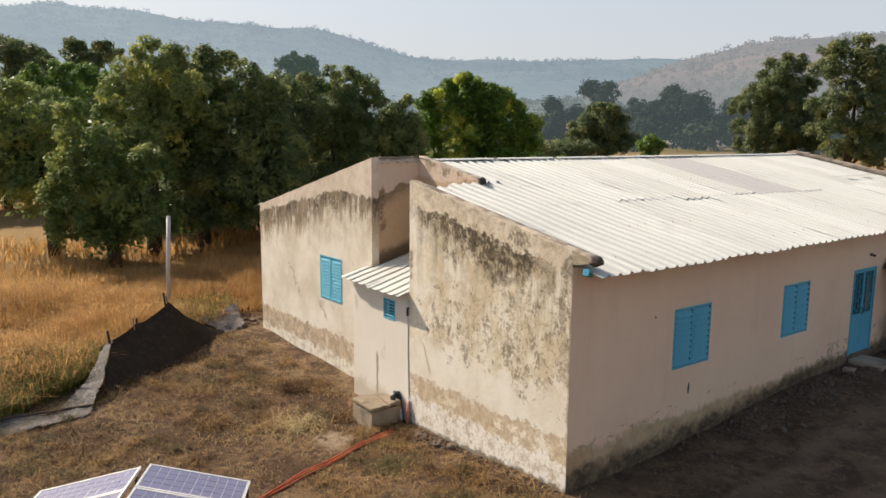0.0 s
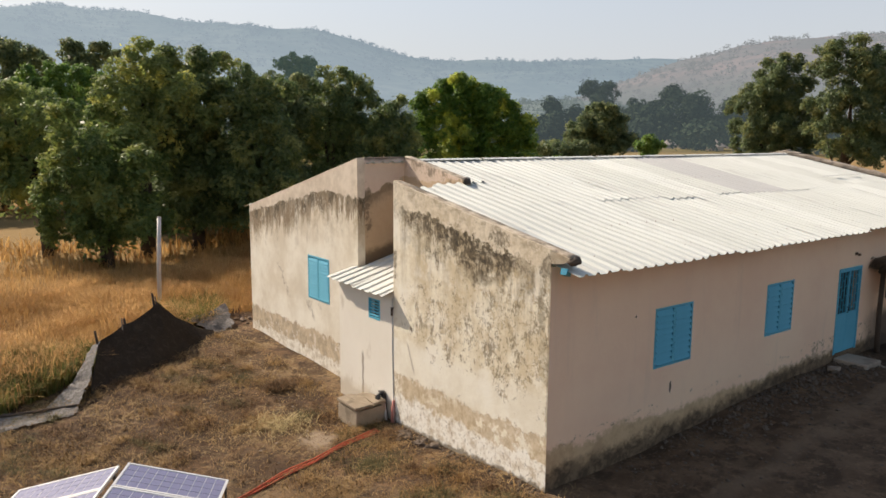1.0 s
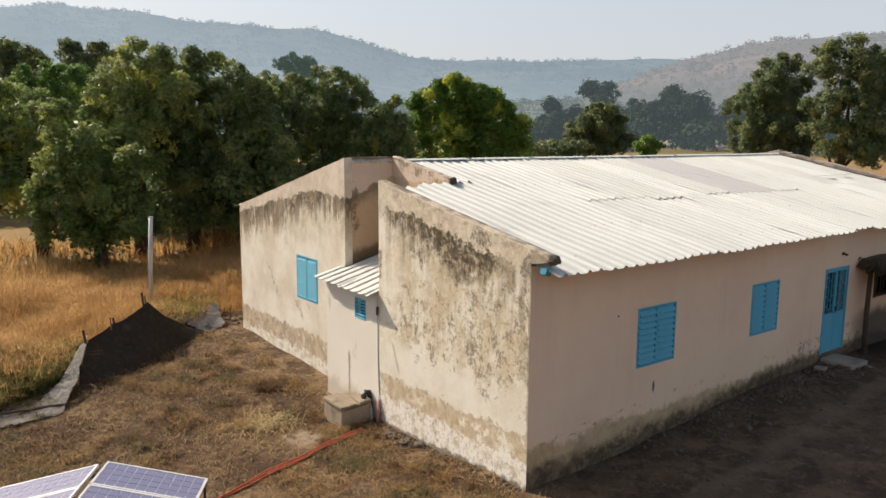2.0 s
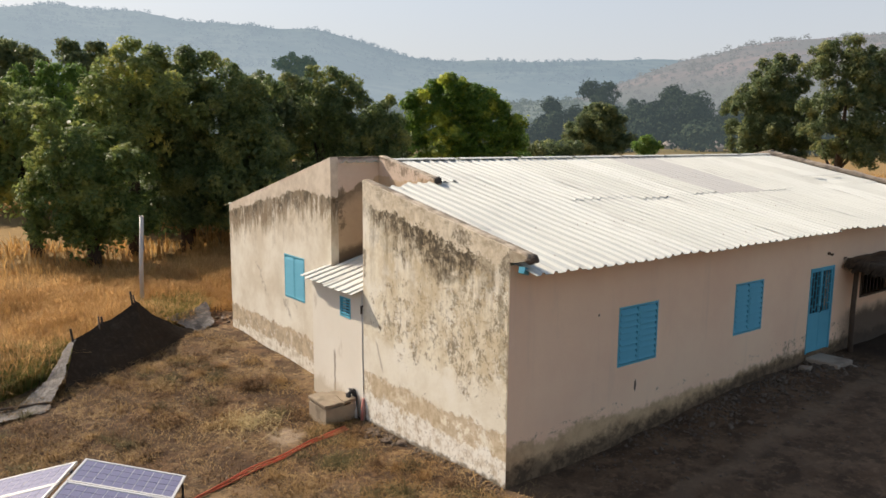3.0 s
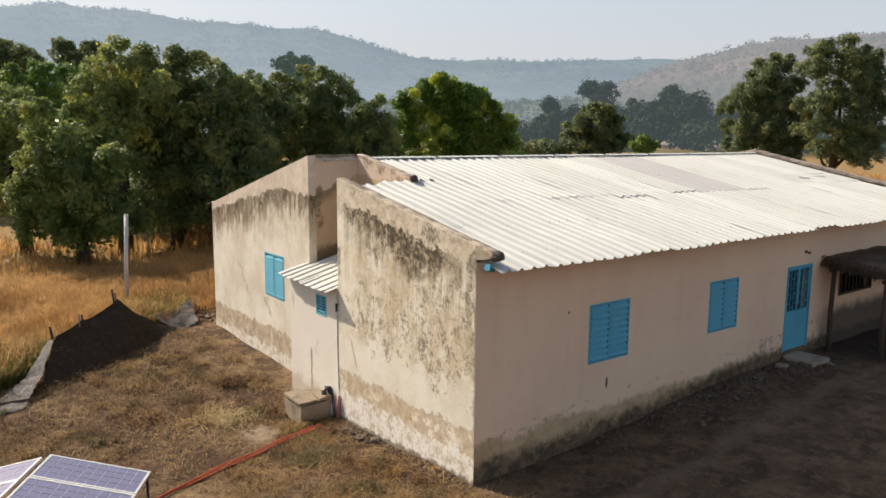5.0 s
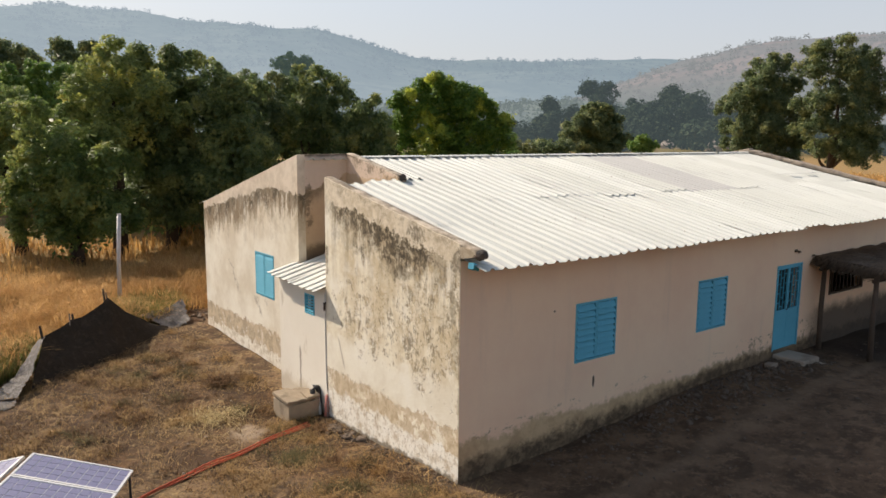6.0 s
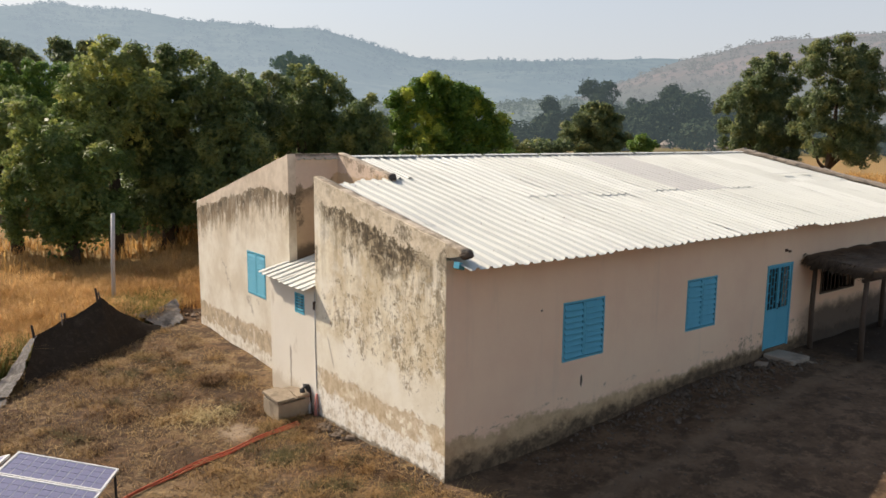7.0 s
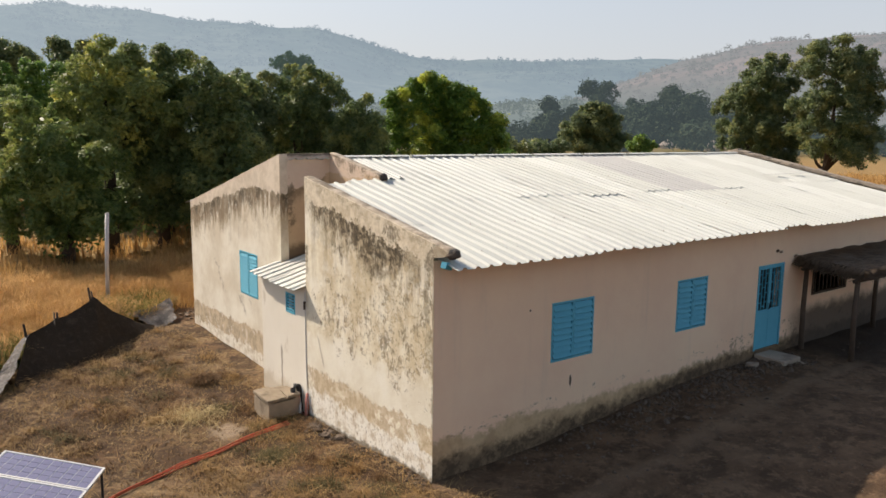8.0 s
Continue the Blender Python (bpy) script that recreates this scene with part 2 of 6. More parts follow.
def plaster_left():
    k = Mat("streaked_cream_plaster", 0.9)
    fine, speck = k.noise(8, 6, 0.65), k.noise(11, 8, 0.72, shift=14.0)
    streak = k.noise(4.2, 10, 0.78, (1, 1.2, 0.16), 3.0)
    base = k.mix(k.step(k.noise(0.8, 6, 0.65, shift=4.0), 0.35, 0.65), (0.64, 0.56, 0.43), (0.79, 0.735, 0.61))
    line = k.op('SUBTRACT', 4.27, k.mul(k.op('MAXIMUM', k.op('SUBTRACT', k.y, 8.6), 0.0), 0.205))
    h = k.op('SUBTRACT', k.z, line)
    hw = k.add(h, k.add(off(k, 1.1, 0.55, 1.0), off(k, 5.0, 0.42, 6.0)))
    above = k.step(hw, -0.01, 0.03)
    base = k.mix(above, base, k.mix(k.step(k.noise(2.2, 7, 0.7, shift=52.0), 0.35, 0.65), (0.53, 0.44, 0.335), (0.68, 0.585, 0.465)))
    under = k.op('SUBTRACT', 1.0, above)
    reach = k.step(k.add(h, off(k, 1.3, 2.6, 60.0)), -1.45, -0.2)
    wash = k.mul(under, k.mul(reach, k.step(k.add(k.noise(2.0, 9, 0.75, (1, 1.2, 0.4), 15.0), off(k, 8.0, 0.3, 16.0)), 0.42, 0.58)))
    base = k.mix(k.mul(wash, 0.78), base, k.mix(fine, (0.27, 0.205, 0.125), (0.42, 0.33, 0.215)))
    runs = k.mul(k.mul(under, reach), k.step(k.add(streak, k.mul(k.step(h, -1.1, 0.0), 0.16)), 0.56, 0.61))
    base = k.mix(k.mul(runs, 0.80), base, k.mix(fine, (0.125, 0.088, 0.050), (0.25, 0.18, 0.105)))
    crest = k.mul(k.mul(under, k.step(k.add(h, off(k, 2.6, 2.2, 33.0, 8, 0.75, (1, 1.3, 0.25))), -0.5, -0.1)), k.step(k.noise(2.6, 10, 0.82, (1, 1, 0.4), 35.0), 0.47, 0.53))
    base = k.mix(k.mul(crest, 0.9), base, k.mix(fine, (0.048, 0.038, 0.024), (0.14, 0.108, 0.066)))
    pale = k.mul(k.mul(under, k.step(k.noise(6, 8, 0.72, shift=81.0), 0.58, 0.64)), reach)
    base = k.mix(k.mul(pale, 0.55), base, (0.70, 0.63, 0.51))
    # slanting cracks and runs below the window
    for yy, z0, z1, slant, wide in ((9.16, 0.85, 1.42, -0.38, 0.06), (10.95, 1.25, 2.15, -0.8, 0.06), (8.57, 1.2, 1.42, 0.2, 0.06)):
        at = k.add(k.op('SUBTRACT', k.y, yy), k.add(k.mul(k.op('SUBTRACT', k.z, z1), slant), k.add(off(k, 2.2, 0.9, 7.0), off(k, 9, 0.45, 17.0))))
        run = k.mul(k.mul(k.step(k.op('ABSOLUTE', at), wide + 0.05, 0.01), k.step(speck, 0.40, 0.52)), k.mul(k.step(k.z, z0, z0 + 0.2), k.step(k.z, z1 + 0.03, z1 - 0.05)))
        base = k.mix(k.mul(run, 0.6), base, (0.25, 0.195, 0.13))
    # bare undercoat above a pale flaking foot
    top = k.op('SUBTRACT', k.add(k.z, k.add(off(k, 1.1, 0.75, 21.0), off(k, 6.0, 0.45, 22.0))), 0.63)
    low = k.op('SUBTRACT', k.add(k.z, k.add(off(k, 1.4, 1.1, 24.0), off(k, 6.0, 0.6, 25.0))), 0.12)
    tan = k.mul(k.step(top, 0.02, -0.02), k.step(low, -0.04, 0.04))
    base = k.mix(k.mul(tan, 0.9), base, k.mix(k.step(k.noise(3.5, 8, 0.72, shift=8.0), 0.38, 0.6), (0.33, 0.255, 0.165), (0.54, 0.42, 0.275)))
    base = k.mix(k.mul(k.mul(tan, k.step(k.noise(4.5, 8, 0.74, shift=31.0), 0.55, 0.60)), 0.75), base, (0.68, 0.60, 0.48))
    foot = k.step(low, 0.04, -0.04)
    base = k.mix(k.mul(foot, 0.7), base, k.mix(k.step(k.noise(4, 8, 0.75, shift=12.0), 0.38, 0.56), (0.44, 0.355, 0.245), (0.79, 0.74, 0.64)))
    k.color(base)
    return k.bump(k.add(k.mul(tan, -0.6), k.add(streak, k.mul(fine, 0.6))), 0.35, 0.025).m


def plaster_recess():
    k = Mat("tan_plaster_with_black_runs", 0.9)
    fine = k.noise(6, 6, 0.65)
    base = k.mix(fine, (0.56, 0.43, 0.33), (0.66, 0.53, 0.42))
    line = k.add(4.08, k.mul(k.x, 0.33))
    h = k.add(k.op('SUBTRACT', k.z, line), off(k, 2.5, 0.65, 2.0))
    below = k.step(h, 0.03, -0.03)
    base = k.mix(below, base, k.mix(fine, (0.43, 0.31, 0.20), (0.55, 0.41, 0.27)))
    crest = k.mul(k.mul(below, k.step(k.x, 1.75, 1.6)), k.step(k.add(h, off(k, 2.6, 0.8, 9.0, 8, 0.75, (1, 1, 0.35))), -0.42, -0.02))
    base = k.mix(k.mul(crest, 0.72), base, k.mix(fine, (0.07, 0.054, 0.035), (0.20, 0.15, 0.095)))
    run = blot(k, k.x, k.z, 0.72, 4.0, 0.2, 0.5, 12.0)
    base = k.mix(k.mul(run, 0.7), base, (0.13, 0.10, 0.065))
    wet = k.op('MAXIMUM', k.mul(k.step(k.add(k.z, off(k, 3.0, 0.22, 6.0)), 5.07, 5.14), 0.85), k.mul(blot(k, k.x, k.z, 0.58, 4.75, 0.14, 0.35, 17.0), 0.75))
    wet = k.op('MAXIMUM', wet, k.mul(k.step(k.add(k.op('SUBTRACT', k.z, k.mul(k.x, 0.29)), off(k, 3.0, 0.35, 26.0)), 2.84, 2.66), 0.8))
    base = k.mix(wet, base, (0.085, 0.064, 0.042))
    # dark mottling under the coping of the set-back wall
    drop = k.add(k.op('SUBTRACT', k.z, k.add(k.mul(k.y, 0.195), 3.87)), k.add(off(k, 2.0, 0.9, 61.0), off(k, 7.0, 0.5, 62.0)))
    mott = k.mul(k.mul(k.step(k.x, 1.80, 1.815), k.step(drop, -0.30, -0.08)), k.step(k.noise(4.0, 9, 0.78, (1, 1, 0.6), 63.0), 0.46, 0.56))
    base = k.mix(k.mul(mott, 0.75), base, (0.15, 0.115, 0.075))
    return k.color(base).bump(fine, 0.4, 0.02).m


def plaster_porch():
    k = Mat("pale_cream_plaster", 0.9)
    fine = k.noise(7, 6, 0.65)
    base = k.mix(k.noise(1.1, 5), (0.69, 0.63, 0.52), (0.81, 0.76, 0.66))
    base = k.mix(k.mul(k.step(k.noise(2.3, 6, 0.7, (1, 1, 0.4), 12.0), 0.60, 0.72), 0.5), base, (0.46, 0.38, 0.28))
    # one dark run below the middle of the wall
    run = k.mul(k.step(k.op('ABSOLUTE', k.add(k.op('SUBTRACT', k.y, 5.66), k.mul(k.op('SUBTRACT', k.noise(6, 4), 0.5), 0.08))), 0.055, 0.02), k.step(k.z, 1.02, 0.85))
    base = k.mix(k.mul(run, 0.75), base, (0.20, 0.16, 0.11))
    foot = k.add(k.z, k.mul(k.op('SUBTRACT', k.noise(2.5, 6, shift=3.0), 0.5), 0.6))
    base = k.mix(k.mul(k.step(foot, 0.25, 0.0), 0.6), base, (0.46, 0.37, 0.25))
    return k.color(base).bump(fine, 0.3, 0.02).m


def plaster_long():
    k = Mat("pinkish_cream_plaster", 0.85)
    fine = k.noise(14, 6, 0.6)
    base = k.mix(k.step(k.noise(0.45, 6, 0.65), 0.3, 0.7), (0.86, 0.585, 0.40), (0.92, 0.665, 0.455))
    base = k.mix(k.mul(k.step(k.noise(1.2, 6, 0.7, (1.6, 1, 0.2), 8.0), 0.54, 0.75), 0.22), base, (0.52, 0.41, 0.32))
    base = k.mix(k.mul(k.step(k.noise(5.0, 8, 0.75, shift=18.0), 0.60, 0.70), 0.18), base, (0.60, 0.48, 0.37))
    grain = off(k, 6.0, 0.40, 13.0)
    ochre = k.step(k.add(k.z, k.add(off(k, 0.9, 0.8, 3.0), grain)), 0.70, 0.54)
    base = k.mix(k.mul(ochre, 0.8), base, k.mix(k.step(k.noise(3.0, 8, 0.72, shift=4.0), 0.35, 0.65), (0.37, 0.24, 0.118), (0.55, 0.38, 0.205)))
    rise = k.mul(k.step(k.x, 2.5, 9.0), 0.36)
    damp = k.step(k.add(k.op('SUBTRACT', k.z, rise), k.add(off(k, 1.3, 0.8, 7.0, 10, 0.78), grain)), 0.42, 0.16)
    base = k.mix(k.mul(damp, 0.92), base, k.mix(k.step(k.noise(4, 9, 0.78, shift=9.0), 0.40, 0.62), (0.052, 0.035, 0.021), (0.20, 0.134, 0.078)))
    # broken line of chipped paint above the damp
    seam = k.op('SUBTRACT', k.z, k.add(k.add(0.66, k.mul(k.x, 0.035)), k.add(off(k, 0.8, 0.22, 41.0), off(k, 5.0, 0.12, 43.0))))
    chips = k.mul(k.mul(k.step(k.op('ABSOLUTE', seam), 0.09, 0.02), k.step(k.noise(7.0, 8, 0.75, (0.7, 1, 1.2), 32.0), 0.55, 0.60)), k.step(k.noise(1.6, 6, 0.7, shift=30.0), 0.44, 0.52))
    base = k.mix(k.mul(chips, 0.75), base, (0.15, 0.115, 0.085))
    spots = k.mul(k.mul(k.step(k.x, 7.6, 8.6), k.step(k.add(k.z, off(k, 1.5, 0.5, 46.0)), 1.15, 0.95)), k.step(k.noise(6.0, 7, 0.72, shift=47.0), 0.55, 0.62))
    base = k.mix(k.mul(spots, 0.6), base, (0.20, 0.14, 0.09))
    # lower wall much darker from the shelter eastward
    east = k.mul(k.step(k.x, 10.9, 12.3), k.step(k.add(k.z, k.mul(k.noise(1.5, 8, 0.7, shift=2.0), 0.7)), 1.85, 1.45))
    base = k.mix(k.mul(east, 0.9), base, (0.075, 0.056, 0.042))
    return k.color(base).bump(k.add(fine, k.add(k.mul(k.noise(3, 4), 0.5), k.mul(ochre, -0.4))), 0.25, 0.015).m


def coping_mat():
    k = Mat("weathered_mortar", 0.95)
    c = k.mix(k.step(k.noise(3.5, 7, 0.7), 0.35, 0.65), (0.28, 0.225, 0.165), (0.52, 0.435, 0.335))
    c = k.mix(k.mul(k.step(k.noise(2.3, 7, 0.72, shift=5.0), 0.48, 0.62), 0.75), c, (0.15, 0.12, 0.085))
    return k.color(c).bump(k.noise(16, 6, 0.7), 0.7, 0.03).m


def concrete_mat(name, dark, light):
    k = Mat(name, 0.92)
    c = k.mix(k.noise(3.0, 7, 0.7), dark, light)
    c = k.mix(k.mul(k.step(k.noise(1.5, 6, shift=4.0), 0.52, 0.66), 0.5), c, tuple(0.5 * v for v in dark))
    return k.color(c).bump(k.noise(24, 5, 0.7), 0.5, 0.015).m


def sheet_mat():
    k = Mat("galvanised_roof_sheet", 0.5, 0.0, 0.4)
    r = k.each()
    c = k.mix(r, (0.510, 0.518, 0.467), (0.594, 0.603, 0.552))
    c = k.mix(k.mul(k.step(k.noise(1.2, 6, 0.7, (3, 0.35, 1), 2.0), 0.52, 0.7), 0.45), c, (0.36, 0.345, 0.32))
    c = k.mix(k.mul(k.step(k.noise(9, 5, 0.7, (1, 0.5, 1), 12.0), 0.62, 0.72), 0.35), c, (0.40, 0.36, 0.30))
    k.color(c)
    k.put(k.b.inputs["Roughness"], k.add(0.58, k.mul(k.noise(2, 5), 0.2)))
    k.b.inputs["Metallic"].default_value = 0.0
    return k.bump(k.noise(4, 3, 0.5), 0.12, 0.02).m


def old_sheet_mat():
    k = Mat("dull_grey_roof_sheet", 0.55, 0.0, 0.3)
    c = k.mix(k.noise(1.5, 6, 0.7, (3, 0.35, 1)), (0.38, 0.375, 0.355), (0.46, 0.455, 0.435))
    return k.color(c).bump(k.noise(4, 3, 0.5), 0.12, 0.02).m


def blue_mat():
    k = Mat("sky_blue_gloss_paint", 0.62, 0.0, 0.3)
    c = k.mix(k.noise(2.5, 5), (0.07, 0.35, 0.47), (0.11, 0.45, 0.575))
    c = k.mix(k.mul(k.step(k.noise(18, 5, 0.7), 0.58, 0.7), 0.4), c, (0.05, 0.22, 0.34))
    return k.color(c).bump(k.noise(30, 4), 0.1, 0.004).m


def ground_mat():
    k = Mat("trodden_earth_with_dry_grass", 0.95, 0.0, 0.15)
    big, mid, fine = k.noise(0.22, 5, 0.6), k.noise(1.3, 7, 0.7, shift=3.0), k.noise(11, 6, 0.75, shift=6.0)
    c = k.mix(k.step(mid, 0.3, 0.7), (0.082, 0.048, 0.027), (0.185, 0.108, 0.057))
    c = k.mix(k.mul(k.step(big, 0.45, 0.65), 0.6), c, (0.215, 0.155, 0.09))
    sw = k.step(k.noise(0.9, 7, 0.72, shift=91.0), 0.44, 0.60)
    c = k.mix(k.mul(k.mul(k.step(fine, 0.45, 0.62), sw), 0.85), c, (0.34, 0.245, 0.125))
    c = k.mix(k.mul(k.step(k.noise(0.8, 8, 0.74, shift=71.0), 0.48, 0.54), 0.8), c, (0.056, 0.033, 0.019))
    c = k.mix(k.mul(k.step(k.noise(1.1, 6, 0.7, shift=83.0), 0.60, 0.68), 0.5), c, (0.36, 0.27, 0.17))
    c = k.mix(k.mul(k.step(k.noise(5, 6, 0.7, shift=17.0), 0.52, 0.60), 0.75), c, (0.050, 0.034, 0.022))
    sand = k.op('SQRT', k.add(k.op('POWER', k.add(k.x, 1.69), 2.0), k.op('POWER', k.op('SUBTRACT', k.y, 4.6), 2.0)))
    sand = k.add(sand, k.mul(k.op('SUBTRACT', k.noise(2.2, 6, 0.7, shift=55.0), 0.5), 0.9))
    c = k.mix(k.mul(k.step(sand, 0.55, 0.2), 0.6), c, (0.40, 0.31, 0.22))
    # bare earth on the door side
    south = k.mul(k.step(k.y, 0.6, -0.3), k.step(k.x, -2.5, 0.2))
    bare = k.mix(k.step(mid, 0.35, 0.65), (0.100, 0.062, 0.036), (0.172, 0.111, 0.066))
    bare = k.mix(k.mul(k.step(k.noise(1.6, 9, 0.76, shift=33.0), 0.48, 0.58), 0.75), bare, (0.062, 0.040, 0.024))
    bare = k.mix(k.mul(k.step(k.noise(4.5, 8, 0.75, shift=35.0), 0.54, 0.60), 0.6), bare, (0.21, 0.135, 0.080))
    c = k.mix(south, c, bare)
    # the foot track along the door side
    track = k.step(k.op('ABSOLUTE', k.add(k.op('SUBTRACT', k.add(k.y, 1.95), k.mul(k.x, 0.03)), k.mul(k.op('SUBTRACT', k.noise(0.6, 4, shift=9.0), 0.5), 0.7))), 0.30, 0.08)
    c = k.mix(k.mul(k.mul(track, south), 0.42), c, (0.235, 0.160, 0.100))
    # earth much darker under the thatched shelter and east of it
    shelter_patch = k.mul(k.step(k.add(k.x, off(k, 1.2, 1.2, 57.0)), 10.9, 12.0), k.mul(k.step(k.add(k.y, off(k, 1.2, 1.0, 58.0)), -2.6, -1.6), k.step(k.y, 0.6, 0.2)))
    c = k.mix(k.mul(shelter_patch, 0.8), c, (0.035, 0.025, 0.018))
    # dry golden ground away from the house
    far = k.step(k.add(k.y, k.mul(k.x, 0.45)), 15.0, 24.0)
    gold = k.mix(mid, (0.20, 0.125, 0.05), (0.34, 0.22, 0.09))
    c = k.mix(far, c, gold)
    bush = k.step(k.op('SQRT', k.add(k.mul(k.x, k.x), k.mul(k.y, k.y))), 180.0, 330.0)
    c = k.mix(k.mul(bush, 0.85), c, k.mix(k.noise(0.02, 6), (0.07, 0.085, 0.04), (0.20, 0.16, 0.08)))
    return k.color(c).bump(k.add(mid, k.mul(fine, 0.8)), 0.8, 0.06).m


def blade_mat(name, a, b, through):
    k = Mat(name, 0.8, 0.0, 0.2)
    c = k.mix(k.island(), a, b)
    c = k.mix(k.mul(k.step(k.noise(0.45, 6, 0.65, shift=2.0), 0.48, 0.62), 0.6), c, (0.50 * a[0], 0.43 * a[1], 0.38 * a[2]))
    return k.color(c).through_light(c, through).m


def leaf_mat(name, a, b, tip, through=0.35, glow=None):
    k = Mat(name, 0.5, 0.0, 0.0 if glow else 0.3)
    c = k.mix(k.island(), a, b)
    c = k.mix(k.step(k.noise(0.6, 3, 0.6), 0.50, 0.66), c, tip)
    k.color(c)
    # far surfaces glow with painted haze instead of passing light through
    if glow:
        k.haze_emission(glow, 1.0)
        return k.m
    return k.through_light(c, through).m


def bark_mat():
    k = Mat("grey_brown_bark", 0.95)
    c = k.mix(k.noise(3, 6, 0.7, (2, 2, 0.4)), (0.032, 0.023, 0.016), (0.10, 0.074, 0.054))
    return k.color(c).bump(k.noise(9, 6, 0.7, (2, 2, 0.4)), 0.8, 0.05).m


def net_mat(name, dark, light, squares=0.0):
    k = Mat(name, 0.9, 0.0, 0.1)
    c = k.mix(k.noise(2.0, 6, 0.7), dark, light)
    w = k.noise(60, 2, 0.5)
    if squares:
        c = k.mix(k.mul(k.cracks(squares, 0.16), 0.55), c, tuple(0.45 * v for v in dark))
    c = k.mix(k.mul(k.step(k.noise(7, 6, 0.7, shift=5.0), 0.5, 0.62), 0.5), c, tuple(1.5 * v for v in light))
    return k.color(k.mix(k.mul(k.step(w, 0.45, 0.6), 0.5), c, tuple(0.5 * v for v in dark))).bump(w, 0.6, 0.01).m


def cell_mat():
    k = Mat("sky_paled_blue_cells", 0.45, 0.0, 0.4)
    # blue paled in the base colour to stand for the sky's reflection
    return k.color(k.mix(k.noise(14, 3), (0.15, 0.15, 0.235), (0.20, 0.20, 0.30))).m


def plain(name, col, rough=0.6, metal=0.0, vary=0.25, scale=6.0):
    k = Mat(name, rough, metal)
    c = k.mix(k.noise(scale, 5, 0.7), tuple(v * (1 - vary) for v in col), tuple(min(1, v * (1 + vary)) for v in col))
    return k.color(c).bump(k.noise(scale * 4, 4), 0.2, 0.008).m


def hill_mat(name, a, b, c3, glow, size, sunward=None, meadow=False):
    """sunward: haze light painted on the side towards the sun (west)."""
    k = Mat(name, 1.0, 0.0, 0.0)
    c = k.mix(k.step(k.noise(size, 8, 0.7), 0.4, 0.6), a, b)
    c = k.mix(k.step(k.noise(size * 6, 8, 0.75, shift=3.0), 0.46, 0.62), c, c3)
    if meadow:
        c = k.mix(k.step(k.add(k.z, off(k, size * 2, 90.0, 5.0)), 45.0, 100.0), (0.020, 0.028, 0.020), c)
    k.color(c).haze_emission(glow, 1.0)
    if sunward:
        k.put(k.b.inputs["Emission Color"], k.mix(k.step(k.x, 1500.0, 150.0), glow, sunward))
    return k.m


M_RIGHT, M_LEFT, M_RECESS, M_PORCH, M_LONG = plaster_right(), plaster_left(), plaster_recess(), plaster_porch(), plaster_long()
# net colours hold its light: dark for shaded panels, pale for sunlit ones
M_COPING, M_SHEET, M_BLUE, M_GROUND, M_BARK, M_NET_SHADED, M_CELL = coping_mat(), sheet_mat(), blue_mat(), ground_mat(), bark_mat(), net_mat("shaded_dark_brown_net", (0.029, 0.021, 0.014), (0.054, 0.039, 0.026)), cell_mat()
M_NET_SUNLIT = net_mat("sunlit_grey_woven_net", (0.13, 0.115, 0.10), (0.27, 0.25, 0.225), 11.0)
M_OLDSHEET = old_sheet_mat()
M_CHAMBER = concrete_mat("rough_grey_concrete", (0.19, 0.148, 0.10), (0.47, 0.375, 0.27))
M_LID = concrete_mat("tan_weathered_concrete", (0.14, 0.107, 0.072), (0.40, 0.32, 0.225))
M_STEP = concrete_mat("pale_worn_concrete", (0.31, 0.245, 0.185), (0.45, 0.37, 0.285))
M_STONE = concrete_mat("broken_stone", (0.115, 0.083, 0.060), (0.29, 0.22, 0.158))
M_CAPSTONE = concrete_mat("grey_brown_cap_stone", (0.17, 0.135, 0.105), (0.40, 0.335, 0.265))
M_RUBBLE = concrete_mat("dark_earthy_rubble", (0.075, 0.055, 0.040), (0.20, 0.15, 0.108))
M_STRAW = blade_mat("cut_straw", (0.43, 0.285, 0.125), (0.15, 0.092, 0.046), 0.15)
M_STUBBLE = blade_mat("brown_stubble", (0.225, 0.126, 0.055), (0.058, 0.034, 0.017), 0.15)
M_GRASS = blade_mat("golden_dry_grass", (0.68, 0.43, 0.17), (0.42, 0.235, 0.085), 0.48)
M_HEADS = blade_mat("pale_grass_heads", (0.76, 0.50, 0.22), (0.54, 0.305, 0.115), 0.5)
M_GREEN = blade_mat("green_and_yellow_grass", (0.13, 0.175, 0.045), (0.33, 0.25, 0.085), 0.4)
M_DULLGREEN = blade_mat("dull_green_weed", (0.075, 0.072, 0.030), (0.19, 0.15, 0.065), 0.3)
M_PALE = blade_mat("pale_straw_heap", (0.54, 0.43, 0.22), (0.36, 0.27, 0.13), 0.2)
M_DARKWOOD = plain("dark_weathered_wood", (0.10, 0.07, 0.05), 0.9, vary=0.4)
M_DRYTUFT = blade_mat("flattened_yellow_grass", (0.41, 0.25, 0.10), (0.19, 0.115, 0.046), 0.2)
M_THATCH = blade_mat("old_grey_thatch", (0.22, 0.155, 0.10), (0.075, 0.054, 0.038), 0.1)
M_STEEL = plain("grey_galvanised_pipe", (0.50, 0.48, 0.45), 0.55, 0.15)
M_FRAME = plain("white_aluminium", (0.72, 0.70, 0.66), 0.4, 0.2, 0.1)
M_BLACK = plain("black_plastic", (0.03, 0.03, 0.03), 0.6)
M_RED = plain("orange_red_conduit", (0.46, 0.085, 0.04), 0.55, vary=0.3)
M_INTERIOR = plain("unlit_grey_room_paint", (0.12, 0.11, 0.10), 0.9)
M_PIPE = plain("dull_grey_conduit", (0.46, 0.45, 0.44), 0.6)
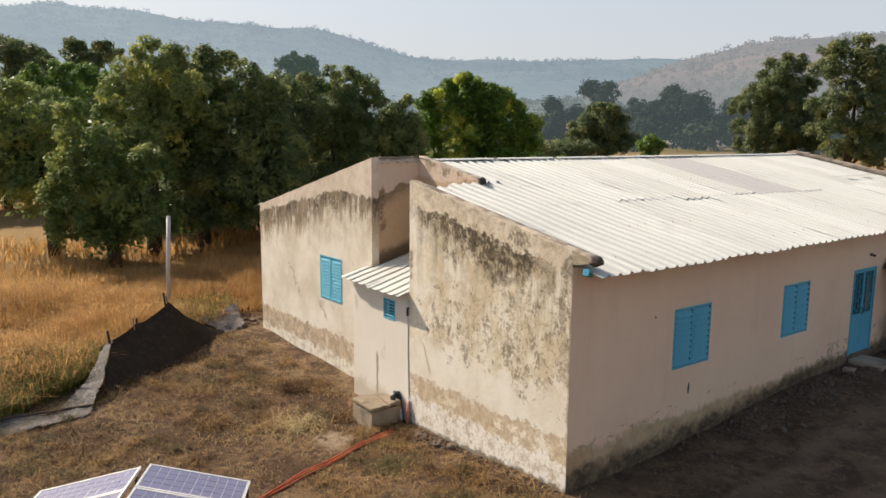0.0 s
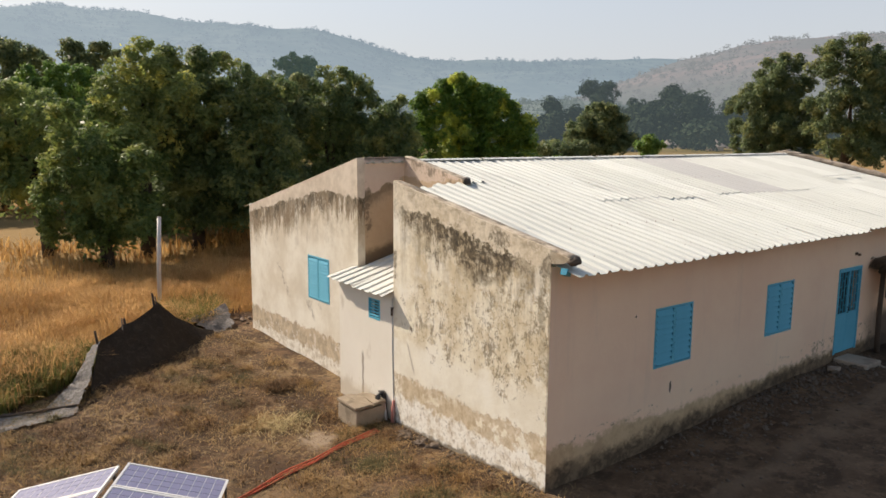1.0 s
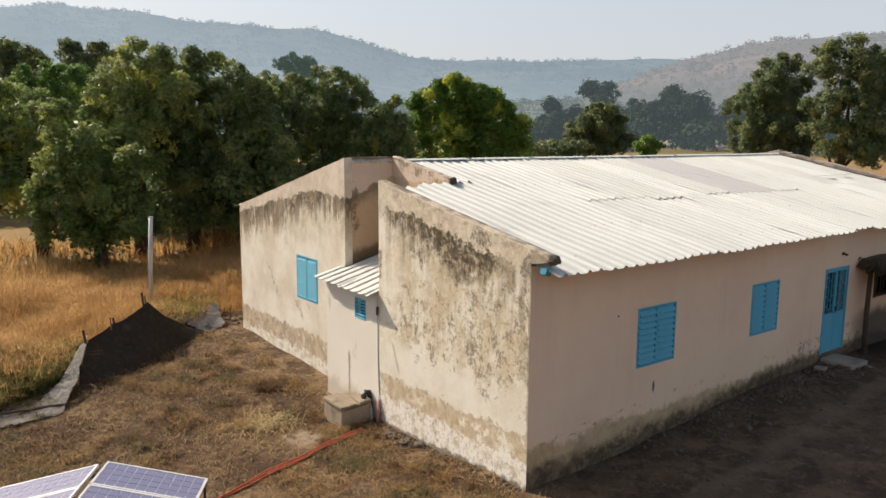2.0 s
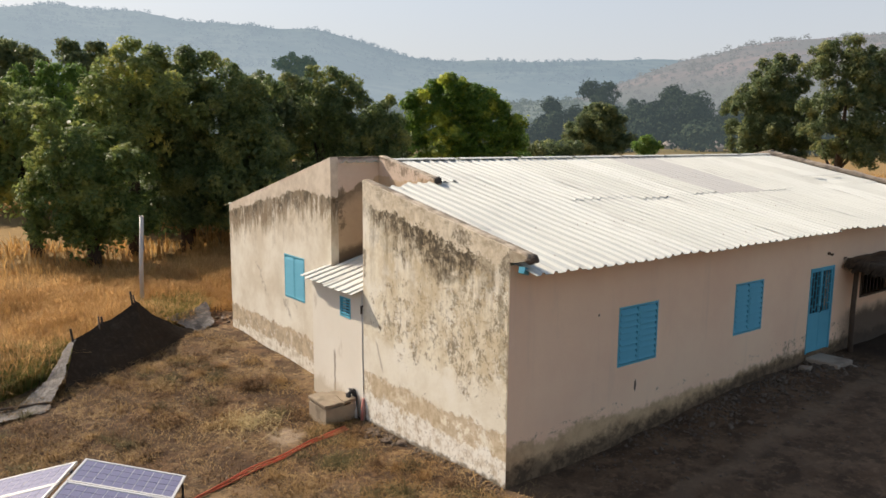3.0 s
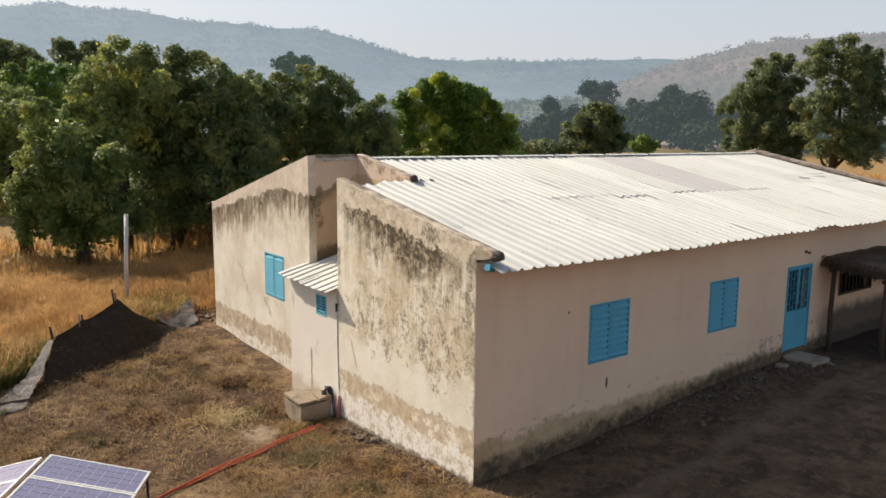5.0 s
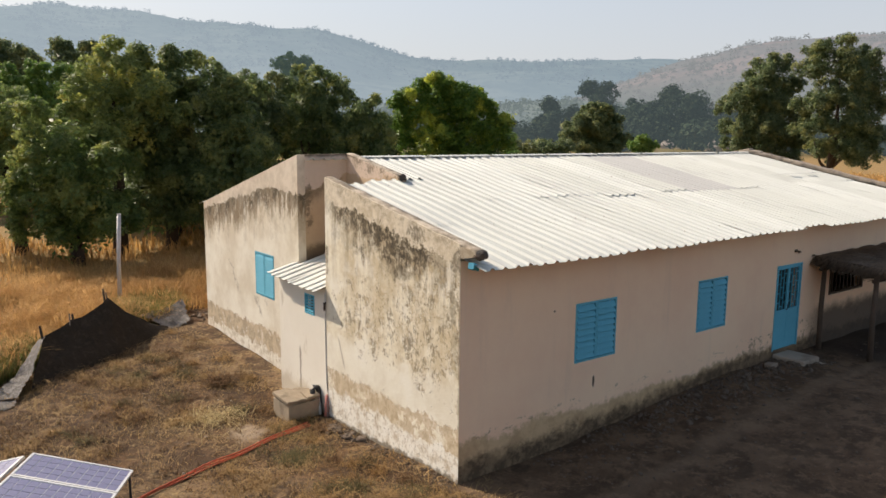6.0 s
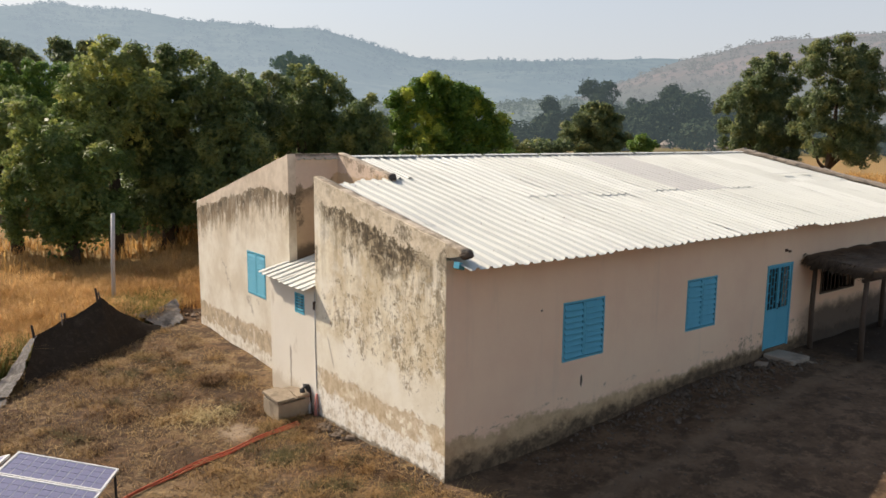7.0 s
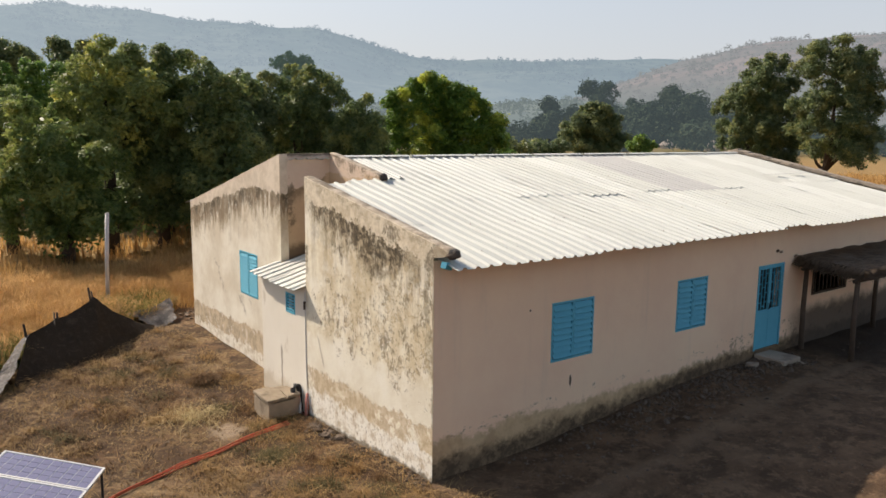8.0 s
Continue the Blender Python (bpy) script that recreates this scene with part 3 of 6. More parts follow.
M_POST = plain("blackened_fence_wood", (0.040, 0.029, 0.022), 0.95, vary=0.4)
M_RUST = plain("rusty_nail", (0.20, 0.14, 0.10), 0.8, vary=0.4)
M_MARK = plain("dark_mark", (0.07, 0.055, 0.045), 0.9)
M_MANGO = leaf_mat("dark_mango_leaf", (0.083, 0.132, 0.052), (0.177, 0.23, 0.078), (0.325, 0.342, 0.109), 0.46)
M_OLIVE = leaf_mat("olive_green_leaf", (0.15, 0.21, 0.07), (0.294, 0.336, 0.098), (0.54, 0.516, 0.138), 0.52)
M_GREENER = leaf_mat("light_green_leaf", (0.090, 0.152, 0.046), (0.190, 0.255, 0.074), (0.34, 0.365, 0.105), 0.5)
M_LIME = leaf_mat("light_olive_leaf", (0.142, 0.209, 0.073), (0.277, 0.338, 0.105), (0.499, 0.513, 0.146), 0.52)
M_BRIGHT = leaf_mat("fresh_green_leaf", (0.058, 0.135, 0.022), (0.17, 0.27, 0.038), (0.56, 0.59, 0.09), 0.42)
M_FIG = leaf_mat("grey_green_leaf", (0.088, 0.132, 0.062), (0.182, 0.226, 0.095), (0.308, 0.319, 0.123), 0.52)
M_LEAFY = leaf_mat("mid_green_leaf", (0.078, 0.156, 0.033), (0.156, 0.26, 0.052), (0.26, 0.364, 0.078), 0.45)
# haze is painted into these far leaves as emission
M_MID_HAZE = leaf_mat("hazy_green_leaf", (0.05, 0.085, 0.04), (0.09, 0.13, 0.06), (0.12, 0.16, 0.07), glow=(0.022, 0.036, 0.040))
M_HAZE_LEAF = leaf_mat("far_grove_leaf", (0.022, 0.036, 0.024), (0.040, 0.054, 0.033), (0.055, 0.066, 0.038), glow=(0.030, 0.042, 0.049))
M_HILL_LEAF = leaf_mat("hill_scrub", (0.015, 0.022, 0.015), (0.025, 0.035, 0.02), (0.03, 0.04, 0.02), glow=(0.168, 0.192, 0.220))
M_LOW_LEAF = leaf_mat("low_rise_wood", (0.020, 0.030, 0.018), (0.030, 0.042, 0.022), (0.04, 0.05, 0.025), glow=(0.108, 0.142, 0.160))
# hill colours carry the haze as painted emission
M_HILL_L = hill_mat("haze_blue_far_hill", (0.016, 0.024, 0.018), (0.040, 0.046, 0.034), (0.010, 0.016, 0.012), (0.168, 0.232, 0.295), 0.004, (0.225, 0.295, 0.365))
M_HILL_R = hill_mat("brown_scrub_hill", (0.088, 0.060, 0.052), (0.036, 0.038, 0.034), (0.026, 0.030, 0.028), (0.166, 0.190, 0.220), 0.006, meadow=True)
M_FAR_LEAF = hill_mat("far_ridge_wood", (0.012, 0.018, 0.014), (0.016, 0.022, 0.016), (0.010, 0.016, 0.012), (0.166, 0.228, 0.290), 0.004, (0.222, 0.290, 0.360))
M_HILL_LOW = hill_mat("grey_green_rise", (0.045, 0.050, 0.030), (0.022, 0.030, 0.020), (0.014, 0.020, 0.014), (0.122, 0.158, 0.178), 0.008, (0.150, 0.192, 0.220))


# ---- geometry helpers ----
class Geo:
    def __init__(self):
        self.v, self.f = [], []

    def face(self, pts):
        n = len(self.v)
        self.v += [tuple(p) for p in pts]
        self.f.append(tuple(range(n, n + len(pts))))

    def box(self, x0, x1, y0, y1, z0, z1, m=None):
        n = len(self.v)
        pts = [(x, y, z) for z in (z0, z1) for x, y in ((x0, y0), (x1, y0), (x1, y1), (x0, y1))]
        self.v += [tuple(m @ Vector(p)) if m else p for p in pts]
        for q in ((3, 2, 1, 0), (4, 5, 6, 7), (0, 1, 5, 4), (1, 2, 6, 5), (2, 3, 7, 6), (3, 0, 4, 7)):
            self.f.append(tuple(n + i for i in q))
        return self

    def tube(self, pts, radii, sides=8):
        pts = [Vector(p) for p in pts]
        n, up = len(self.v), Vector((0.31, 0.17, 0.93))
        for i, p in enumerate(pts):
            d = (pts[min(i + 1, len(pts) - 1)] - pts[max(i - 1, 0)]).normalized()
            a = d.cross(up if abs(d.dot(up)) < 0.95 else Vector((1, 0, 0))).normalized()
            b = d.cross(a)
            r = radii[i] if isinstance(radii, (list, tuple)) else radii
            for s in range(sides):
                t = 2 * math.pi * s / sides
                self.v.append(tuple(p + (a * math.cos(t) + b * math.sin(t)) * r))
        for i in range(len(pts) - 1):
            for s in range(sides):
                s2 = (s + 1) % sides
                o = n + i * sides
                self.f.append((o + s, o + s2, o + sides + s2, o + sides + s))
        self.f.append(tuple(n + s for s in range(sides))[::-1])
        e = n + (len(pts) - 1) * sides
        self.f.append(tuple(e + s for s in range(sides)))
        return self

    def mesh(self, name, smooth=False):
        me = bpy.data.meshes.new(name)
        me.from_pydata(self.v, [], self.f)
        if smooth:
            me.polygons.foreach_set("use_smooth", [True] * len(me.polygons))
        return me


def part(name, geo, material, parent=None, label="", kind="", smooth=False, bevel=0.0):
    """Links geometry as one mesh object under a thing or a part."""
    me = geo.mesh(name, smooth) if isinstance(geo, Geo) else geo
    if material and not me.materials:
        me.materials.append(material)
    ob = new(name, me)
    ob.parent = parent
    if bevel:
        md = ob.modifiers.new("edge", 'BEVEL')
        md.width, md.segments, md.limit_method = bevel, 2, 'ANGLE'
    return tagged(ob, label, kind=kind)


def thing(name, label, category, place=(0, 0, 0), group="", kind="", turn=0.0):
    ob = new(name)
    ob.empty_display_size = 0.1
    ob.matrix_world = pose(*place, 0, 0, turn)
    return tagged(ob, label, category, group, kind)


def piece(name, me, material, parent, m):
    if not me.materials:
        me.materials.append(material)
    ob = new(name, me)
    ob.parent = parent
    ob.matrix_basis = m
    return ob


def wobbly(ob_geo, amount, scale):
    """Pushes points about a little, so that edges are not ruler-straight."""
    ob_geo.v = [tuple(Vector(p) + noise.noise_vector(Vector(p) * scale) * amount) for p in ob_geo.v]
    return ob_geo


def ease(a, b, v):
    t = np.clip((v - a) / (b - a), 0, 1)
    return t * t * (3 - 2 * t)


# ---- ground ----
def ground_z(x, y):
    x, y = np.asarray(x, float), np.asarray(y, float)
    west = -0.08 - 0.22 * ease(0, 4, y) + 0.18 * ease(5, 12.5, y) - 0.10 * ease(16, 40, y)
    south = -0.09 + 0.42 * ease(0.2, 8.5, x) - 0.45 * ease(20, 60, x)
    w = ease(-1.0, 3.0, x) * (1 - ease(3.0, 9.0, y))
    near = 1 - ease(35, 80, np.hypot(x, y))
    bumps = 0.025 * np.sin(x * 1.9 + 0.7 * np.sin(y * 1.3)) * np.sin(y * 1.6 + np.sin(x)) + 0.012 * np.sin(4.1 * x + 2.0 * y)
    return (w * south + (1 - w) * west) * near + (1 - near) * -0.3 + bumps * near


def build_ground():
    def axis(lo, hi, fine):
        far = [-3200, -2000, -1200, -700, -400, -240, -150, -100, -70, -50, -36, -26, -19]
        return np.array([v for v in far if v < lo - 1] + list(np.arange(lo, hi, fine)) + [hi + d for d in (0.5, 4, 10, 20, 35, 60, 100, 170, 280, 450, 800, 1400, 2200, 3200)])
    xs, ys = axis(-13, 22, 0.22), axis(-13, 32, 0.22)
    X, Y = np.meshgrid(xs, ys, indexing="ij")
    Z = ground_z(X, Y)
    n, k = len(xs), len(ys)
    v = np.stack([X, Y, Z], -1).reshape(-1, 3)
    i = np.arange((n - 1) * (k - 1))
    a = (i // (k - 1)) * k + i % (k - 1)
    f = np.stack([a, a + k, a + k + 1, a + 1], 1)
    me = bpy.data.meshes.new("ground")
    me.from_pydata(v.tolist(), [], f.tolist())
    me.polygons.foreach_set("use_smooth", [True] * len(me.polygons))
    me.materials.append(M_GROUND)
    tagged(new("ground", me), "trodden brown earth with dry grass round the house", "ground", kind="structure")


build_ground()

# ---- hills ----
def ring_hill(name, mat, d0, d1, profile, label, seed, rough):
    """A hill range all round, rising from d0 to its crest at d1."""
    na, nr = 540, 40
    az = np.radians(np.linspace(0, 360, na, endpoint=False))
    v = []
    for j in range(nr):
        s = j / (nr - 1)
        d = d0 + (d1 - d0) * s
        for a in az:
            p = Vector((math.cos(a) * 9, math.sin(a) * 9, seed + s * 3.0))
            spur = 0.5 * noise.noise(p * 0.55) + 0.3 * noise.noise(p * 1.3)
            fine = noise.fractal(p * 2.0, 0.9, 2.1, 4)
            h = profile(math.degrees(a)) * d1 * (s ** 0.85 + 0.16 * spur * math.sin(math.pi * s)) * (1 + rough * fine)
            v.append((math.cos(a) * d - 8, math.sin(a) * d - 8, h - 2))
    f = [(j * na + i, j * na + (i + 1) % na, (j + 1) * na + (i + 1) % na, (j + 1) * na + i) for j in range(nr - 1) for i in range(na)]
    me = bpy.data.meshes.new(name)
    me.from_pydata(v, [], f)
    me.polygons.foreach_set("use_smooth", [True] * len(me.polygons))
    me.materials.append(mat)
    return tagged(new(name, me), label, "hill", kind="structure"), np.array(v).reshape(nr, na, 3)


def far_profile(deg):
    return 0.1 + 0.036 * float(ease(53, 63, deg)) + 0.012 * math.exp(-((deg - 78) / 7.5) ** 2) - 0.03 * float(ease(95, 130, deg))


def near_profile(deg):
    d = deg if deg < 180 else deg - 360
    return 0.006 + 0.116 * float(1 - ease(27, 55, d)) - 0.02 * float(1 - ease(-20, 15, d))


def low_profile(deg):
    d = deg if deg < 180 else deg - 360
    return 0.035 + 0.018 * math.exp(-((d - 44) / 9) ** 2) + 0.012 * math.exp(-((d - 58) / 5) ** 2)


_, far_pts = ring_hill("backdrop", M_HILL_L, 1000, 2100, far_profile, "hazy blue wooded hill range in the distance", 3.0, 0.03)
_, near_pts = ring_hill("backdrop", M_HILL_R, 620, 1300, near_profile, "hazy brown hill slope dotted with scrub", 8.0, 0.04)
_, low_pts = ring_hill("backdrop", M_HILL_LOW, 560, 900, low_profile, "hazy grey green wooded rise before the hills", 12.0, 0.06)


# ---- foliage ----
def quick_mesh(name, v, quads, mat):
    me = bpy.data.meshes.new(name)
    n, m = len(v), len(quads)
    me.vertices.add(n)
    me.vertices.foreach_set("co", np.asarray(v, np.float32).ravel())
    k = quads.shape[1]
    me.loops.add(m * k)
    me.loops.foreach_set("vertex_index", quads.astype(np.int32).ravel())
    me.polygons.add(m)
    me.polygons.foreach_set("loop_start", np.arange(0, m * k, k, dtype=np.int32))
    me.update(calc_edges=True)
    me.materials.append(mat)
    return me


def unit(a):
    return a / np.maximum(np.linalg.norm(a, axis=-1, keepdims=True), 1e-9)


def leaf_cloud(name, lumps, leaf, mat, rng, per_area, core=()):
    """Leaves over the skins of overlapping lumps (x, y, z, radius); core: lumps filled with larger, sparser leaves."""
    P, D, S = [], [], []
    for group, big in ((lumps, 1.0), (core, 1.7)):
        for x, y, z, r in group:
            n = max(10, int(per_area / big ** 1.6 * 12.6 * r * r))
            d = unit(rng.normal(size=(n, 3)) + (0, 0, 0.3))
            wob = 1 + 0.22 * np.sin(d[:, :1] * 4 + x * 3) * np.sin(d[:, 1:2] * 5 + y * 3) + 0.10 * np.sin(d * 9 + z * 5).sum(1, keepdims=True) * 0.5
            far = np.where(rng.random((n, 1)) < 0.13, 1.0 + 0.4 * rng.random((n, 1)), 1.0)
            P.append(np.array((x, y, z)) + d * r * wob * far * (0.62 + 0.42 * rng.random((n, 1))) * (1, 1, 0.88))
            D.append(unit(d + 0.38 * rng.normal(size=(n, 3)) + (0, 0, 0.45)))
            S.append(np.full((n, 1), big))
    P, D, S = np.concatenate(P), np.concatenate(D), np.concatenate(S)
    n = len(P)
    t = unit(np.cross(D, rng.normal(size=(n, 3))) + D * 0.25 + (0, 0, -0.15))
    b = unit(np.cross(t, D + 0.25 * rng.normal(size=(n, 3))))
    s = leaf * S * (0.6 + 0.8 * rng.random((n, 1)))
    v = np.stack([P - t * s, P + b * s * 0.45, P + t * s, P - b * s * 0.45], 1).reshape(-1, 3)
    return quick_mesh(name, v, np.arange(n * 4).reshape(n, 4), mat)


def crown_lumps(rng, R, bottom, top, count, size):
    """Boughs over an egg of radius R between two heights, each a cluster of leafy lumps."""
    out = []
    boughs = max(7, count // 8)
    for i in range(boughs):
        u = (i + rng.random()) / boughs
        a = 2.4 * i + 0.9 * rng.random()
        rb = (0.26 + 0.20 * rng.random()) * min(R, 0.6 * (top - bottom))
        wide = math.sqrt(max(0.0, 1 - max(0.0, (u - 0.35) / 0.65) ** 2.0)) * (0.84 + 0.16 * min(1.0, u / 0.35))
        rad = max(0.0, (R - rb) * wide * (0.86 + 0.22 * rng.random()))
        c = np.array((math.cos(a) * rad, math.sin(a) * rad, bottom + rb * 0.8 + u * (top - bottom - 1.75 * rb)))
        out.append((*c, rb * 0.72))
        away = unit(np.array((math.cos(a) * wide, math.sin(a) * wide, 0.9 * (u - 0.25))))
        for _ in range(max(4, count // boughs)):
            d = unit(rng.normal(size=3) + 0.9 * away + (0, 0, 0.25))
            r = size * (0.6 + 0.65 * rng.random())
            p = c + d * max(rb - 0.35 * r, 0.3 * rb) * (0.85 + 0.3 * rng.random())
            out.append((*p, r))
    for i in range(8):
        h = bottom + (top - bottom) * (0.16 + 0.085 * i)
        out.append((0.2 * R * rng.normal(), 0.2 * R * rng.normal(), h, 0.42 * R * (1.0 - 0.06 * i)))
    return out


def wood(t, rng, fork, mid, R, rise, trunk_r, limbs, lean):
    """Trunk and limbs of a tree."""
    g = Geo().tube([(0, 0, -0.3), (lean[0] * 0.2, lean[1] * 0.2, fork.z * 0.35), fork, fork + Vector((lean[0] * 0.3, lean[1] * 0.3, mid * 0.5))], [trunk_r * 1.35, trunk_r, trunk_r * 0.8, trunk_r * 0.45], 9)
    part("trunk", g, M_BARK, t, smooth=True)
    for i in range(limbs):
        a = 2 * math.pi * (i + rng.random() * 0.7) / limbs
        e = Vector((math.cos(a) * R * 0.62, math.sin(a) * R * 0.62, mid + rise * (0.1 + 0.35 * rng.random())))
        k = fork.lerp(e, 0.5) + Vector((0, 0, -0.15 * R))
        part("limb", Geo().tube([fork, k, e], [trunk_r * 0.6, trunk_r * 0.38, trunk_r * 0.14], 7), M_BARK, t, smooth=True)


def tree(place, R, top, bottom, mat, seed, label, leaf=0.16, count=46, size=None, dens=14, trunk_r=0.28, limbs=5, lean=(0, 0), group="", name="tree"):
    """A tree with an even, rounded crown."""
    rng = np.random.default_rng(seed)
    gz = float(ground_z(*place))
    t = thing(name, label, "tree", (place[0], place[1], gz), group)
    lumps = crown_lumps(rng, R, bottom - gz, top - gz, count, size or 0.22 * R)
    part("crown", leaf_cloud("crown", lumps, leaf, mat, rng, dens), mat, t)
    mid = (bottom + 0.35 * (top - bottom)) - gz
    fork = Vector((lean[0], lean[1], max(0.8, mid * 0.55)))
    wood(t, rng, fork, mid, R, top - bottom, trunk_r, limbs, lean)
    return t


# the camera's right and forward axes on the ground
VIEW_RIGHT, VIEW_AHEAD = np.array((0.794, -0.608)), np.array((0.608, 0.794))


def bough_tree(place, boughs, mat, seed, label, leaf=0.085, dens=80, trunk_r=0.28, lean=0.0, fork_z=None, clumps=11, fill=True, limbs=4, group="", swell=0.92):
    """A tree whose crown is built of single boughs (rightward in the view, height, radius), set before and behind its
    trunk.
    """
    rng = np.random.default_rng(seed)
    gz = float(ground_z(*place))
    t = thing("tree", label, "tree", (place[0], place[1], gz), group)
    mid_u = sum(b[0] for b in boughs) / len(boughs)
    half = max(abs(b[0] - mid_u) + b[2] for b in boughs)
    lumps, core, tips = [], [], []
    for u, z, r in boughs:
        r *= swell
        reach = half * math.sqrt(max(0.0, 1 - (abs(u - mid_u) / half) ** 2)) * 0.75
        for side in (-1, 1):
            d = side * max(0.0, reach - 0.4 * r) * (0.45 + 0.5 * rng.random())
            if side == 1 and reach < 0.6 * r:
                continue
            c = np.array((*(VIEW_RIGHT * u + VIEW_AHEAD * d), z - gz))
            rr = r if side == -1 else 0.92 * r
            core.append((*c, 0.55 * rr))
            for _ in range(clumps if side == -1 else int(clumps * 0.7)):
                w = unit(rng.normal(size=3) + (0, 0, 0.35))
                q = rr * (0.26 + 0.24 * rng.random())
                lumps.append((*(c + w * (rr - 0.75 * q) * (1, 1, 0.95)), q))
            tips.append(c)
    if fill:
        lo, hi = min(b[1] - b[2] for b in boughs) - gz, max(b[1] for b in boughs) - gz
        core += [(*(VIEW_RIGHT * mid_u * 0.8), lo + (hi - lo) * f, half * 0.55 * (1 - 0.45 * f)) for f in (0.2, 0.4, 0.6, 0.78)]
    part("crown", leaf_cloud("crown", lumps, leaf, mat, rng, dens, core), mat, t)
    base = Vector((0, 0, -0.3))
    low = min(tips, key=lambda p: p[2])[2]
    fork = Vector((*(VIEW_RIGHT * lean), max(0.9, fork_z or low * 0.9)))
    k = base.lerp(fork, 0.5) + Vector((0.06, -0.05, 0.0)) * fork.z * 0.4
    part("trunk", Geo().tube([base, k, fork], [trunk_r * 1.35, trunk_r, trunk_r * 0.85], 9), M_BARK, t, smooth=True)
    for c in sorted(tips, key=lambda p: -p[2])[:: max(1, len(tips) // limbs)][:limbs]:
        e = fork.lerp(Vector(c), 0.72)
        m = fork.lerp(e, 0.5) + Vector((0, 0, -0.08 * (e - fork).length)) + Vector(rng.normal(size=3) * 0.04 * (e - fork).length)
        part("limb", Geo().tube([fork - Vector((0, 0, 0.1)), m, e], [trunk_r * 0.6, trunk_r * 0.42, trunk_r * 0.14], 7), M_BARK, t, smooth=True)
    return t


MANGO = "dense dark green mango tree behind the dry grass"
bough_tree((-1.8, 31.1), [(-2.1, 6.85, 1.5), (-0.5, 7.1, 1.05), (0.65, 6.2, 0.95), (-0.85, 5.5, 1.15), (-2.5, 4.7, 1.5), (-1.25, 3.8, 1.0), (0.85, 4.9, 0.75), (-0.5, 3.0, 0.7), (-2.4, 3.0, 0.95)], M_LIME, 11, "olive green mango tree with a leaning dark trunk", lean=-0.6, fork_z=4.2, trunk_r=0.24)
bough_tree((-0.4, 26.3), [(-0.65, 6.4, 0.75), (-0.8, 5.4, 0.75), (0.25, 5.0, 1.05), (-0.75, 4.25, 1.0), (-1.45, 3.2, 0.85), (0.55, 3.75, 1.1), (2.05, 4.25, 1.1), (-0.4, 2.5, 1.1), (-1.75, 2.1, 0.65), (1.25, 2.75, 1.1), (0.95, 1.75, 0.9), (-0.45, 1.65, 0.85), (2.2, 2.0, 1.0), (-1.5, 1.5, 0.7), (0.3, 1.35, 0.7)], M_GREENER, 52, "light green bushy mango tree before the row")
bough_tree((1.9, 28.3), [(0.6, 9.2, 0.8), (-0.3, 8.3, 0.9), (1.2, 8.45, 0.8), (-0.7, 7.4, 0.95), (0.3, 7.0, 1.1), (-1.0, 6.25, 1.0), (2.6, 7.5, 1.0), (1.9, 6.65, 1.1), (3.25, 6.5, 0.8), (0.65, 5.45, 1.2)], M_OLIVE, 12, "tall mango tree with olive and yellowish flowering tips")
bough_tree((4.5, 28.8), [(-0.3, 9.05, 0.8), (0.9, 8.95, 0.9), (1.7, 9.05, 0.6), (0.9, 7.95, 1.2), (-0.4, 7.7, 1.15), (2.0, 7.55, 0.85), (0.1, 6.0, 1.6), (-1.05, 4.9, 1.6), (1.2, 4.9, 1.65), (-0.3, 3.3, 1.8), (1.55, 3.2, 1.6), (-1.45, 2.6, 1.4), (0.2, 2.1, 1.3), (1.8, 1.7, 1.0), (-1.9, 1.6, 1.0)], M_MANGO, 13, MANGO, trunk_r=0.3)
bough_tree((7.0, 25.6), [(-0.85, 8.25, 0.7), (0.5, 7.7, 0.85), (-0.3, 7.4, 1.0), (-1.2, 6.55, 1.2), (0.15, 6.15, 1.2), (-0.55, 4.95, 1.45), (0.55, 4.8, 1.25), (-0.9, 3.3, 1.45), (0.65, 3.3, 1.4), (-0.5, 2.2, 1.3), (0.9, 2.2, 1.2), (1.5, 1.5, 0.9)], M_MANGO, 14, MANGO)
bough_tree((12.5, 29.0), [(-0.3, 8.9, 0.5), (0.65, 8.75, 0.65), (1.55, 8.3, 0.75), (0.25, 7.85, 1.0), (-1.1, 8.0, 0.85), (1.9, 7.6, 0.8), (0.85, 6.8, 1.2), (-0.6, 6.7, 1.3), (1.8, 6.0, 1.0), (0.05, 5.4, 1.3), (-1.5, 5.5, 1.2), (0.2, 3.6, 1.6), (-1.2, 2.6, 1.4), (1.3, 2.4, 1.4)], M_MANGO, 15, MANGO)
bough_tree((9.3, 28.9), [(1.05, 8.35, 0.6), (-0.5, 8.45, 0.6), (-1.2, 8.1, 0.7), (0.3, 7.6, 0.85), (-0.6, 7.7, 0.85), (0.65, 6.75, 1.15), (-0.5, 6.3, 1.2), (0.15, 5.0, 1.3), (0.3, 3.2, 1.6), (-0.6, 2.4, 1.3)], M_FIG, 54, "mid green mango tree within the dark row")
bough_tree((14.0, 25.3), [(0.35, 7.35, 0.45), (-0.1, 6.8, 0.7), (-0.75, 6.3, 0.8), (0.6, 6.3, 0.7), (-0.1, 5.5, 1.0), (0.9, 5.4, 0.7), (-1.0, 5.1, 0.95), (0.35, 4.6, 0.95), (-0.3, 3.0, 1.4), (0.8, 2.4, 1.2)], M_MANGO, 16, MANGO)
